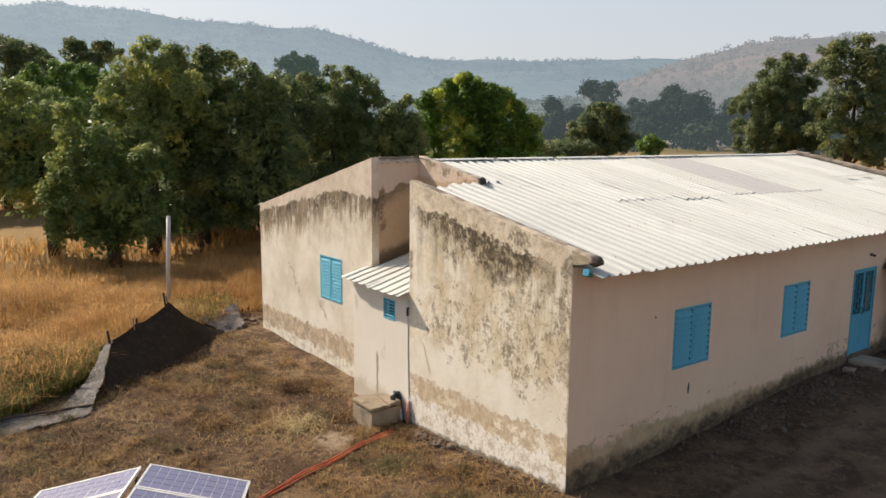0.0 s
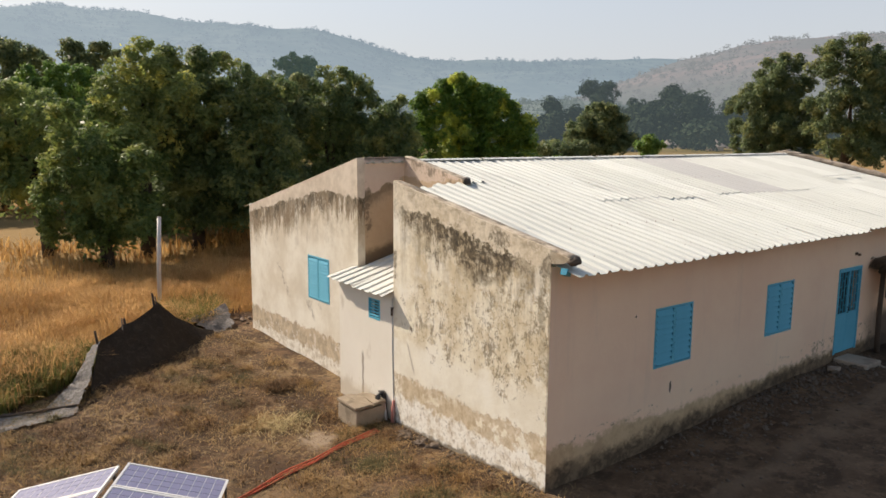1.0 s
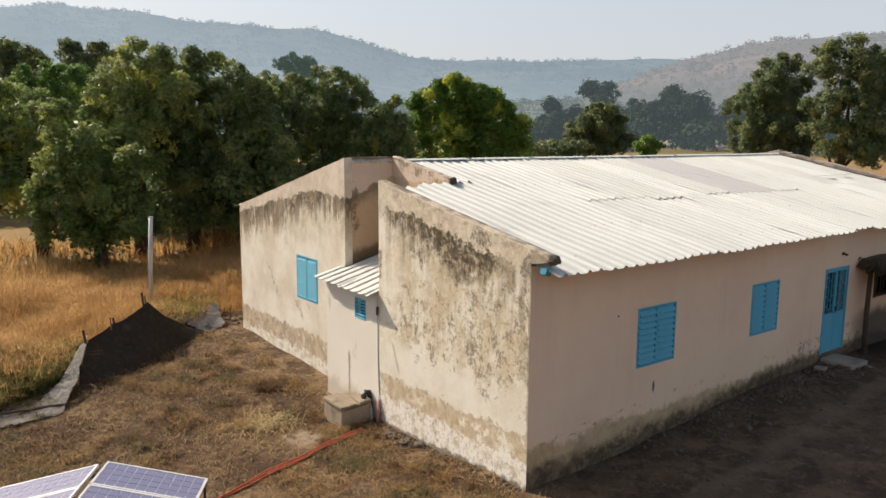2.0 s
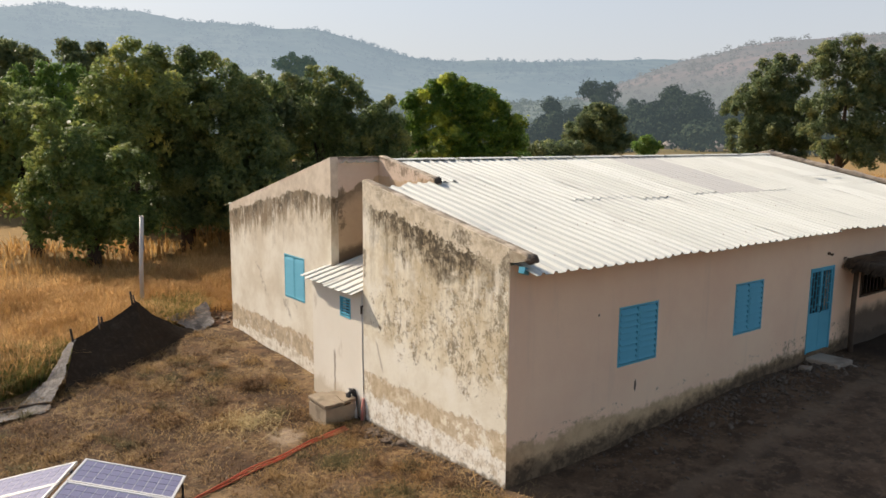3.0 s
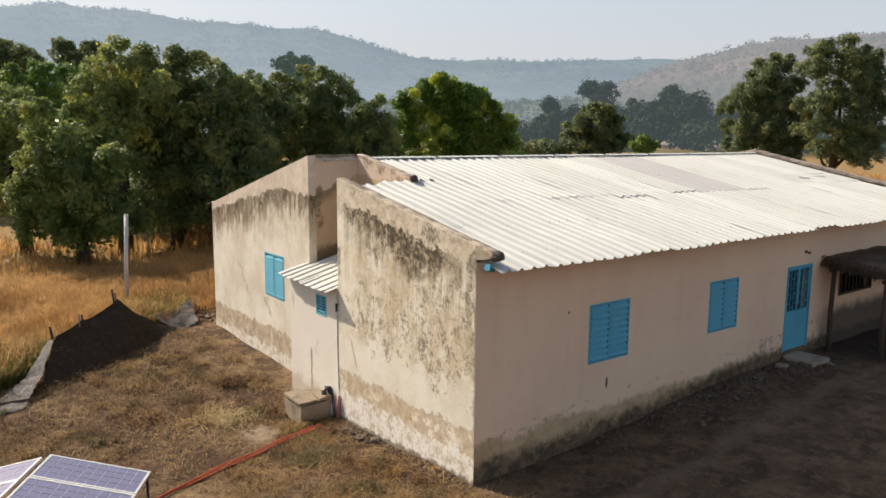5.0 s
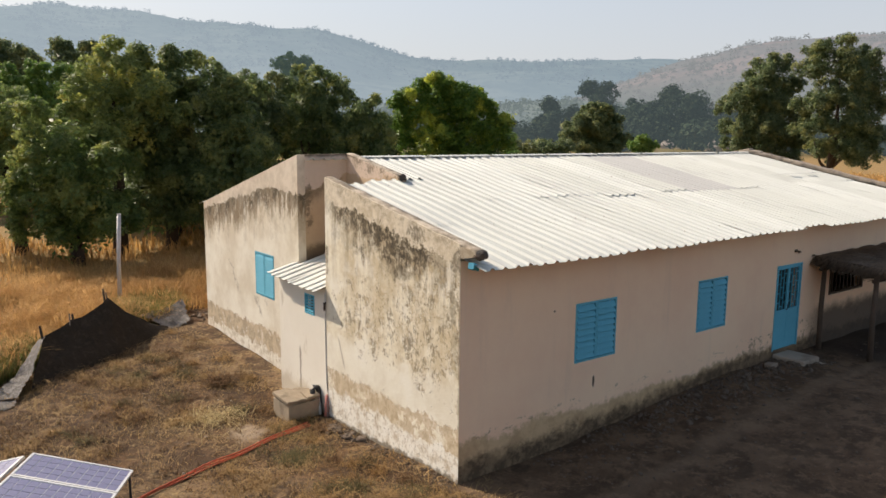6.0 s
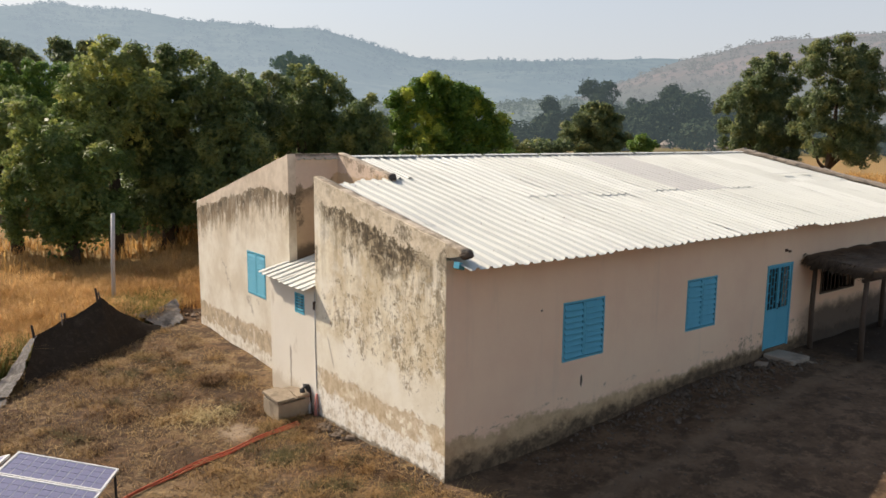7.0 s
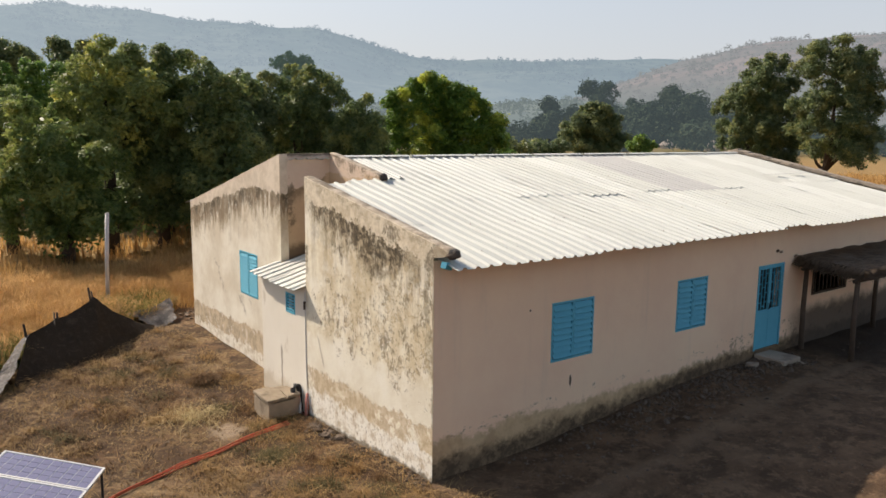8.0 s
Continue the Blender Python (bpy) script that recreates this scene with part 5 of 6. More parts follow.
def coping(pts, width, thick, seed, name="coping", label="", mat=M_COPING):
    """A rough mortar band along a line of points on a wall's top."""
    g = Geo()
    out = []
    for i in range(len(pts) - 1):
        a, b = Vector(pts[i]), Vector(pts[i + 1])
        for s in np.linspace(0, 1, max(2, int((b - a).length / 0.12)), endpoint=False):
            out.append(a.lerp(b, s))
    out.append(Vector(pts[-1]))
    for i, p in enumerate(out):
        d = (out[min(i + 1, len(out) - 1)] - out[max(i - 1, 0)])
        d.z = 0
        sd = Vector((-d.y, d.x, 0)).normalized()
        j = noise.noise(Vector((i * 0.35, seed, 1))), noise.noise(Vector((i * 0.35, seed, 9)))
        w, h = width / 2 * (1 + 0.22 * j[0]), thick * (1 + 0.45 * j[1])
        g.v += [tuple(p - sd * w - Vector((0, 0, 0.04))), tuple(p - sd * w * 0.9 + Vector((0, 0, h * 0.7))), tuple(p + Vector((0, 0, h))), tuple(p + sd * w * 0.9 + Vector((0, 0, h * 0.7))), tuple(p + sd * w - Vector((0, 0, 0.04)))]
    for i in range(len(out) - 1):
        o = i * 5
        g.f += [(o + k, o + k + 1, o + k + 6, o + k + 5) for k in range(4)] + [(o + 4, o, o + 5, o + 9)]
    g.f += [(4, 3, 2, 1, 0), tuple(len(g.v) - 5 + k for k in range(5))]
    return part(name, g, mat, house, label, smooth=True)


def mortar(c, size, seed):
    """A slumped lump of mortar."""
    bm = bmesh.new()
    bmesh.ops.create_icosphere(bm, subdivisions=3, radius=1.0)
    g = Geo()
    for v in bm.verts:
        q = v.co * (1 + 0.35 * noise.noise(v.co * 1.6 + Vector((seed, 0, 0))) + 0.12 * noise.noise(v.co * 5 + Vector((seed, 0, 0))))
        g.v.append(tuple(Vector(c) + Vector((q.x * size[0], q.y * size[1], q.z * size[2]))))
    g.f = [tuple(v.index for v in f.verts) for f in bm.faces]
    bm.free()
    return g


coping([(0.112, 4.43, 4.765), (0.112, 0.0, 3.925), (0.112, -0.40, 3.85)], 0.204, 0.02, 1, label="rough grey mortar coping on the gable")
coping([(1.93, 6.68, 5.17), (1.93, 4.5, 4.745)], 0.21, 0.018, 2)
lump = mortar((1.93, 4.47, 4.71), (0.105, 0.07, 0.075), 3)
part("mortar_lump", lump, M_MARK, house, "dark mould-blackened end of the coping")
corbel = Geo()
for y, z0, z1 in ((0.07, 3.70, 3.90), (-0.14, 3.73, 3.89), (-0.28, 3.76, 3.865), (-0.37, 3.80, 3.845)):
    corbel.v += [(-0.005, y, z0), (0.2, y, z0), (0.2, y, z1), (-0.005, y, z1)]
for i in range(3):
    o = i * 4
    corbel.f += [(o + a, o + (a + 1) % 4, o + 4 + (a + 1) % 4, o + 4 + a) for a in range(4)]
corbel.f += [(0, 1, 2, 3), (12, 13, 14, 15)]
part("corbel", wobbly(corbel, 0.004, 9), M_RIGHT, house, "plastered wall end carried out under the eave")
lump = mortar((0.105, -0.36, 3.80), (0.115, 0.11, 0.075), 5)
part("mortar_lump", lump, M_RUBBLE, house, "dark slumped mortar at the coping's end")
part("fascia_end", Geo().box(-0.02, 0.16, -0.05, 0.05, -0.05, 0.05, pose(0.0, -0.27, 3.63, 0, 18, 20)), M_BLUE, house, "blue painted rafter end")
part("purlin", Geo().box(0.05, END_X, 2.1, 2.2, 3.98, 4.06), M_DARKWOOD, house)

# stones set along the far gable's top
STONES_END = [(y, roof_z(y) + 0.13) for y in np.arange(-0.45, 12.9, 0.42)]


# roof sheets
def sheet_geo(x0, ribs, y0, y1, lift, rng, pitch=0.27, rise=0.036, height=roof_z):
    g = Geo()
    prof = []
    for k in range(ribs):
        for dx, dz in ((0, 0), (0.085, 0), (0.115, rise), (0.165, rise), (0.195, 0)):
            prof.append((x0 + k * pitch + dx, dz))
    prof.append((x0 + ribs * pitch + 0.02, 0.004))
    ys = np.linspace(y0, y1, 9)
    ph, amp = rng.random() * 6, 0.006 + 0.006 * rng.random()
    jit = 0.03 * rng.normal()
    n = len(prof)
    for t in (0.0, -0.006):
        for j, y in enumerate(ys):
            for x, dz in prof:
                w = amp * math.sin(y * 2.1 + ph) + 0.004 * math.sin(x * 9 + y * 3 + ph)
                yy = y + (jit if j == 0 else 0)
                g.v.append((x, yy, height(yy) + lift + dz + w + t))
    m = len(ys) * n
    for j in range(len(ys) - 1):
        for i in range(n - 1):
            a = j * n + i
            g.f += [(a, a + 1, a + n + 1, a + n), (m + a + n, m + a + n + 1, m + a + 1, m + a)]
    for i in range(n - 1):
        e = (len(ys) - 1) * n
        g.f += [(m + i, m + i + 1, i + 1, i), (e + i, e + i + 1, m + e + i + 1, m + e + i)]
    return g


rng = np.random.default_rng(77)
roof = part("roof", Geo().box(2.1, END_X - 0.2, RIDGE_Y - 0.09, RIDGE_Y - 0.02, RIDGE_Z - 0.14, RIDGE_Z - 0.05), M_DARKWOOD, house, "white corrugated metal roof sheets in two rows")
x = 0.04
while x < END_X - 0.3:
    ribs = 4 if x + 1.1 < END_X else max(1, int((END_X - x - 0.2) / 0.27))
    lap = 1.5 if x < 1.0 else 2.77 if x < 6.5 else 2.58
    lap += 0.03 * rng.normal()
    lift = (0.012 if 5 < x < 7.4 else 0.006) + 0.006 * rng.random()
    if 1.0 < x < 2.0:
        part("roof_sheet", sheet_geo(x, ribs, -0.58, 4.62, 0.004, rng), M_SHEET, roof)
        part("roof_sheet", sheet_geo(2.05, 2, 4.56, RIDGE_Y + 0.01, 0.010, rng), M_SHEET, roof)
    else:
        part("roof_sheet", sheet_geo(x, ribs, -0.58, lap + 0.17, 0.0, rng), M_SHEET, roof)
        part("roof_sheet", sheet_geo(x, ribs, lap, 4.42 if x < 1.0 else RIDGE_Y + 0.01, lift, rng), M_OLDSHEET if 9.5 < x < 11.0 else M_SHEET, roof)
    part("roof_sheet", sheet_geo(x + 0.70, ribs if x + 1.9 < END_X else max(1, ribs - 2), RIDGE_Y - 0.01, 13.2, 0.0, rng), M_SHEET, roof)
    x += 1.08
part("roof_sheet", sheet_geo(0.47, 1, 12.87, 13.2, 0.0, rng), M_SHEET, roof)
nails = Geo()
for row in (0.0, 1.25, 4.0):
    for i in range(68):
        nx, ny = 0.18 + 0.27 * i, row + 0.03 * rng.normal()
        if rng.random() < 0.72 or nx > 12.0:
            continue
        nz = roof_z(ny) + 0.036 + (0.024 if ny > 2.6 else 0.0)
        nails.tube([(nx, ny, nz), (nx, ny, nz + 0.018)], [0.012, 0.007], 6)
part("roof_nails", nails, M_RUST, roof, "rusty nail heads along the purlins", "stuff")
g = Geo()
for a in span(2.0, END_X - 0.1, 2.0)[:-1]:
    b = a + 2.02
    zc = RIDGE_Z + 0.064
    for s in (0.0, -0.005):
        g.v += [(xx, RIDGE_Y + dy, zc + dz + s) for xx in (a, min(b, END_X - 0.05)) for dy, dz in ((-0.17, -0.036), (-0.05, -0.006), (0.05, -0.006), (0.17, -0.04))]
    o = len(g.v) - 16
    g.f += [(o + k, o + k + 1, o + k + 5, o + k + 4) for k in range(3)] + [(o + 8 + k, o + 8 + k + 1, o + 8 + k + 5, o + 8 + k + 4) for k in range(3)]
part("ridge_cap", g, M_SHEET, roof)
marks = Geo()
for i in range(14):
    w = 0.05 + 0.05 * rng.random()
    xx = 15.4 + i * 0.22
    marks.box(xx, xx + w, 3.3, 3.42 + 0.04 * rng.random(), roof_z(3.6) + 0.056, roof_z(3.6) + 0.062)
part("stencil_marks", marks, M_OLDSHEET, roof, "faint grey stencilled marks on the sheets")


# lean-to over the recess
def lean_z(x):
    return 2.47 + 0.27 * (x + 0.17)


def leanto_geo(y0, ribs, rng):
    g = sheet_geo(y0, ribs, -0.21, 1.80, 0.0, rng, 0.30, 0.03, lean_z)
    g.v = [(p[1], p[0], p[2]) for p in g.v]
    return g


leanto = part("lean_to_roof", Geo().box(0.05, 0.12, 4.45, 6.64, 2.40, 2.47), M_DARKWOOD, house, "small white corrugated lean-to roof over the recess")
part("roof_sheet", leanto_geo(4.46, 4, rng), M_SHEET, leanto)
part("roof_sheet", leanto_geo(5.66, 3, rng), M_SHEET, leanto)
short = sheet_geo(6.56, 1, -0.21, 0.49, 0.0, rng, 0.30, 0.03, lean_z)
short.v = [(p[1], p[0], p[2]) for p in short.v]
part("roof_sheet", short, M_SHEET, leanto)


# shutters
def ring(w, h, t, d0, d1, open_foot=False):
    """A rectangular frame in one piece; open_foot leaves the bottom member out."""
    g = Geo()
    b = 0 if open_foot else t
    outer, inner = [(0, 0), (w, 0), (w, h), (0, h)], [(t, b), (w - t, b), (w - t, h - t), (t, h - t)]
    for d in (d0, d1):
        g.v += [(x, d, z) for x, z in outer] + [(x, d, z) for x, z in inner]
    for i in range(1 if open_foot else 0, 4):
        j = (i + 1) % 4
        g.f += [(i, j, 4 + j, 4 + i), (8 + i, 12 + i, 12 + j, 8 + j), (i, 8 + i, 8 + j, j), (4 + i, 4 + j, 12 + j, 12 + i)]
    if open_foot:
        g.f += [(0, 4, 12, 8), (1, 9, 13, 5)]
    return g


def shutter(hole, wall_m, rows, label, tilt=50, cover=0.49):
    """A louvred steel shutter of two leaves, its slats single pieces. wall_m: pose of the opening's lower left corner, seen from outside."""
    w, h = hole[1] - hole[0], hole[3] - hole[2]
    mid = [w / 2] if w > 0.7 else []
    win = part("window", ring(w, h, 0.04, -0.008, 0.05), M_BLUE, house, label)
    win.matrix_basis = wall_m
    for c in mid:
        part("stile", Geo().box(c - 0.035, c - 0.0008, -0.011, 0.045, 0.05, h - 0.05), M_BLUE, win)
        part("stile", Geo().box(c + 0.0008, c + 0.035, -0.011, 0.045, 0.05, h - 0.05), M_BLUE, win)
    bays = [(0.05, w / 2 - 0.035), (w / 2 + 0.035, w - 0.05)] if mid else [(0.05, w - 0.05)]
    step = (h - 0.11) / rows
    for a, b in bays:
        me = Geo().box(0.002, b - a - 0.002, -step * cover, step * cover, -0.003, 0.003).mesh("slat")
        for r in range(rows):
            piece("slat", me, M_BLUE, win, pose(a, 0.004, 0.055 + step * (r + 0.5), tilt + random.uniform(-2.5, 2.5), 0, 0))
    return win


def on_long(hole):
    return pose(hole[0], 0.0, hole[2])


def on_gable(hole, x):
    return pose(x, hole[1], hole[2], 0, 0, -90)


shutter(W1, on_long(W1), 9, "closed blue louvred shutter", 60, 0.53)
shutter(W2, on_long(W2), 9, "closed blue louvred shutter", 60, 0.53)
shutter(LEFTWIN, on_gable(LEFTWIN, 0.51), 12, "closed pale blue louvred shutter in the sun", 64, 0.56)
shutter(SMALLWIN, on_gable(SMALLWIN, -0.002), 5, "small blue louvred vent", 72, 0.26)

# the door
w, h = DOOR[1] - DOOR[0], DOOR[3] - DOOR[2]
door = part("door", ring(w, h, 0.05, -0.02, 0.07, True), M_BLUE, house, "blue double steel door with barred upper halves")
door.matrix_basis = on_long(DOOR)
for a, b in ((0.054, w / 2 - 0.004), (w / 2 + 0.004, w - 0.054)):
    part("door_panel", Geo().box(a, b, 0.0, 0.04, 0.015, 0.93), M_BLUE, door, bevel=0.006)
    lf = part("leaf_frame", ring(b - a, h - 0.054 - 0.934, 0.045, 0.0, 0.04), M_BLUE, door)
    lf.matrix_basis = pose(a, 0, 0.934)
    n = 3
    for i in range(1, n):
        xx = a + 0.045 + (b - a - 0.09) * i / n
        part("bar", Geo().box(xx - 0.009, xx + 0.009, 0.012, 0.03, 0.975, h - 0.10), M_BLUE, door)
    for i in range(n):
        x0, x1 = a + 0.045 + (b - a - 0.09) * i / n, a + 0.045 + (b - a - 0.09) * (i + 1) / n
        for k in range(4):
            zz = 0.975 + (h - 1.075) * (k + (0.35 if i % 2 else 0.75)) / 4.3
            part("cross_bar", Geo().box(x0, x1, 0.014, 0.028, zz, zz + 0.02), M_BLUE, door)
part("door_handle", Geo().tube([(w / 2 - 0.06, -0.02, 0.98), (w / 2 - 0.06, -0.05, 1.0), (w / 2 - 0.06, -0.05, 1.10), (w / 2 - 0.06, -0.02, 1.12)], 0.01, 6), M_BLACK, door)

# barred window under the thatch
w, h = FARWIN[1] - FARWIN[0], FARWIN[3] - FARWIN[2]
win = part("window", ring(w, h, 0.05, -0.02, 0.06), M_DARKWOOD, house, "dark barred window opening")
win.matrix_basis = on_long(FARWIN)
for i in range(1, 9):
    xx = w * i / 9
    part("bar", Geo().box(xx - 0.012, xx + 0.012, 0.01, 0.034, 0.05, h - 0.05), M_DARKWOOD, win)

# room behind the openings
part("room_wall", Geo().box(0.22, END_X - 0.3, 3.2, 3.3, -0.4, 3.6), M_INTERIOR, house)
part("room_floor", Geo().box(0.22, END_X - 0.3, 0.21, 3.19, 0.30, 0.42), M_INTERIOR, house)
part("room_ceiling", Geo().box(0.22, END_X - 0.3, 0.21, 3.19, 3.40, 3.45), M_INTERIOR, house)

# small marks on the long wall
for x, z, r in ((10.42, 2.92, 0.035), (10.58, 2.88, 0.028)):
    part("bracket", Geo().tube([(x, 0.01, z), (x, -0.05, z + 0.02)], r, 7), M_DARKWOOD, house, "small dark wall bracket")
part("vent_hole", Geo().tube([(2.15, 0.01, 2.56), (2.15, -0.004, 2.56)], 0.02, 8), M_MARK, house)
g = Geo()
g.face([(3.215, -0.003, 1.00), (3.25, -0.003, 0.92), (3.28, -0.003, 1.05), (3.26, -0.003, 1.18), (3.22, -0.003, 1.14)])
part("chip", g, M_RUBBLE, house)

# ---- door step ----
step = thing("door_step", "pale worn concrete step of two slabs below the blue door", "step")
part("lower_slab", wobbly(Geo().box(9.60, 10.50, -0.95, -0.01, 0.0, 0.33), 0.025, 2), M_STEP, step, bevel=0.04)
part("upper_slab", wobbly(Geo().box(9.68, 10.42, -0.80, -0.01, 0.33, 0.46), 0.02, 3), M_STEP, step, bevel=0.03)
g = wobbly(Geo().box(8.98, 9.22, -0.42, -0.2, 0.20, 0.42), 0.05, 5)
tagged(part("concrete_lump", g, M_STEP, None, "broken lump of pale concrete on the earth", bevel=0.03), category="rubble")

# ---- thatched shelter ----
shelter = thing("thatched_shelter", "low thatched shelter on wooden posts against the house", "shelter", (11.3, -0.2, float(ground_z(11.3, -0.2))))
base = shelter.location.copy()


def under(geo):
    geo.v = [tuple(Vector(p) - base) for p in geo.v]
    return geo


for x, y, top in ((11.52, -0.22, 2.46), (15.4, -0.3, 2.46), (11.42, -1.5, 2.34), (15.6, -1.5, 2.34)):
    gz = float(ground_z(x, y))
    part("post", under(Geo().tube([(x + 0.05, y, gz - 0.2), (x - 0.02, y, 1.4), (x + 0.01, y, top)], [0.07, 0.06, 0.055], 8)), M_DARKWOOD, shelter, smooth=True)
for y, z in ((-0.25, 2.43), (-1.5, 2.31)):
    part("beam", under(Geo().tube([(11.25, y, z), (13.5, y, z - 0.03), (16.4, y, z)], 0.05, 7)), M_DARKWOOD, shelter, smooth=True)
for x in np.arange(11.42, 16.3, 0.6):
    part("rafter", under(Geo().tube([(x, -0.05, 2.49), (x + 0.03, -1.68, 2.35)], 0.03, 6)), M_DARKWOOD, shelter)
g = Geo()
xs, ys = np.linspace(11.32, 16.5, 24), np.linspace(-0.04, -1.68, 10)
for t in (0.26, 0.05):
    for x in xs:
        for y in ys:
            p = Vector((x, y, 2.48 + 0.085 * y + t))
            g.v.append(tuple(p + noise.noise_vector(p * 2.5) * 0.05 - base))
k, m = len(ys), len(xs) * len(ys)
for i in range(len(xs) - 1):
    for j in range(k - 1):
        a = i * k + j
        g.f += [(a, a + k, a + k + 1, a + 1), (m + a + 1, m + a + k + 1, m + a + k, m + a)]
for i in range(len(xs) - 1):
    g.f += [(i * k, m + i * k, m + i * k + k, i * k + k), (i * k + k - 1, i * k + 2 * k - 1, m + i * k + 2 * k - 1, m + i * k + k - 1)]
for j in range(k - 1):
    e = (len(xs) - 1) * k
    g.f += [(j, j + 1, m + j + 1, m + j), (e + j, m + e + j, m + e + j + 1, e + j + 1)]
part("thatch", g, M_THATCH, shelter, "thick grey-brown grass thatch")
rg = np.random.default_rng(9)
g = Geo()
for i in range(1500):
    on_end = rg.random() < 0.5
    x, y = (11.32, rg.uniform(-1.68, -0.05)) if on_end else (rg.uniform(11.32, 16.4), -1.68)
    p = Vector((x, y, 2.48 + 0.085 * y + rg.uniform(0.05, 0.3))) - base
    d = Vector((-1, rg.normal() * 0.4, -0.5)) if on_end else Vector((rg.normal() * 0.4, -1, -0.6))
    e = p + d.normalized() * rg.uniform(0.08, 0.25)
    s = Vector((0.012, 0.012, 0.006))
    g.face([p - s, p + s, e + s * 0.4, e - s * 0.4])
for i in range(5200):
    x, y = rg.uniform(11.32, 16.4), rg.uniform(-1.62, -0.08)
    p = Vector((x, y, 2.48 + 0.085 * y + 0.25)) - base
    e = p + Vector((rg.normal() * 0.10, -rg.uniform(0.10, 0.30), rg.uniform(-0.05, 0.05)))
    s = Vector((0.011, 0.0, 0.004))
    g.face([p - s, p + s, e + s * 0.5, e - s * 0.5])
part("thatch_fringe", g, M_THATCH, shelter, kind="stuff")


# ---- concrete chamber, pipes and conduit ----
chamber = thing("inspection_chamber", "square grey concrete chamber with a cracked lid", "chamber", (-0.46, 4.95, -0.3))
g = Geo()
pts = [(-0.36, -0.36), (0.37, -0.33), (0.36, 0.37), (-0.37, 0.36)]
for z, s in ((-0.25, 1.04), (0.0, 1.02), (0.36, 1.0)):
    g.v += [(x * s, y * s, z) for x, y in pts]
g.v += [(x * 0.78, y * 0.78, 0.36) for x, y in pts] + [(x * 0.78, y * 0.78, 0.1) for x, y in pts]
for lv in range(4):
    for i in range(4):
        j = (i + 1) % 4
        g.f.append((lv * 4 + i, lv * 4 + j, lv * 4 + 4 + j, lv * 4 + 4 + i))
g.f.append((16, 17, 18, 19))
part("body", wobbly(g, 0.012, 6), M_CHAMBER, chamber, bevel=0.015)
def lid_piece(outline, seed, thick=0.06):
    """A broken slab: the outline cut into short, jagged lengths, rough above."""
    rim = []
    for i, p in enumerate(outline):
        a, b = Vector((*p, 0)), Vector((*outline[(i + 1) % len(outline)], 0))
        for t in (0.0, 0.25, 0.5, 0.75):
            q = a.lerp(b, t)
            rim.append(q + noise.noise_vector(q * 9 + Vector((seed, 0, 0))) * 0.028)
    mid = sum(rim, Vector()) / len(rim)
    g, n = Geo(), len(rim)
    for z, shrink in ((0.0, 0.985), (thick * 0.6, 1.0), (thick, 0.97)):
        g.v += [tuple(mid + (q - mid) * shrink + Vector((0, 0, z - mid.z - q.z + 0.02 * noise.noise(q * 6)))) for q in rim]
    g.v += [(mid.x + (q.x - mid.x) * 0.5, mid.y + (q.y - mid.y) * 0.5, thick + 0.015 * noise.noise(q * 8)) for q in rim] + [(mid.x, mid.y, thick)]
    g.f.append(tuple(range(n))[::-1])
    for lv in range(3):
        g.f += [(lv * n + i, lv * n + (i + 1) % n, lv * n + n + (i + 1) % n, lv * n + n + i) for i in range(n)]
    g.f += [(3 * n + i, 3 * n + (i + 1) % n, 4 * n) for i in range(n)]
    return g


for poly, dz, tl in ((((-0.38, -0.36), (0.03, -0.39), (0.08, 0.05), (-0.03, 0.37), (-0.38, 0.38)), 0.415, (3.0, -2.2)), (((0.05, -0.38), (0.39, -0.33), (0.40, 0.30), (0.20, 0.38), (0.0, 0.36), (0.11, 0.05)), 0.405, (-2.0, 2.4))):
    lid = part("lid", lid_piece(poly, dz * 50), M_LID, chamber, "cracked concrete lid")
    lid.matrix_basis = pose(0, 0, dz, tl[0], tl[1], 0)
for i, (x, y, z) in enumerate(((-0.30, -0.30, 0.36), (0.32, -0.27, 0.36), (0.30, 0.30, 0.36), (-0.30, 0.30, 0.36))):
    part("lid_spacer", wobbly(Geo().box(x - 0.05, x + 0.05, y - 0.05, y + 0.05, z, z + 0.075), 0.01, 8), M_CHAMBER, chamber)

pipe = thing("wall_pipe", "thin grey wall pipe with a red sleeve at its foot", "pipe", (-0.009, 4.47, -0.25))
part("tube", Geo().tube([(0.0, 0, 2.62), (0.0, 0.0, 1.5), (0.0, -0.03, 0.62), (-0.03, -0.09, 0.3), (-0.05, -0.14, 0.0)], 0.0065, 8), M_PIPE, pipe, smooth=True)
part("sleeve", Geo().tube([(-0.01, -0.05, 0.45), (-0.03, -0.06, 0.25), (-0.05, -0.08, -0.02)], [0.025, 0.042, 0.05], 10), plain("faded_red_plastic", (0.56, 0.22, 0.17), 0.6), pipe, "faded red plastic sleeve", smooth=True)
# dark bent tube stands in for a small dark slot in the wall
part("dark_slot", Geo().tube([(0.01, -0.02, 2.42), (-0.025, -0.02, 2.43), (-0.03, -0.02, 2.26)], [0.022, 0.026, 0.019], 10), M_DARKWOOD, pipe, smooth=True)
tee = thing("drain_pipe", "short black drain pipe between wall and chamber", "pipe", (-0.12, 4.78, -0.2))
part("elbow", Geo().tube([(0.10, -0.03, 0.12), (0.09, -0.02, 0.36), (0.06, 0.0, 0.47), (-0.01, 0.0, 0.49), (-0.05, 0.0, 0.42), (-0.06, -0.01, 0.25)], [0.05, 0.055, 0.06, 0.06, 0.06, 0.05], 12), M_BLACK, tee, smooth=True)
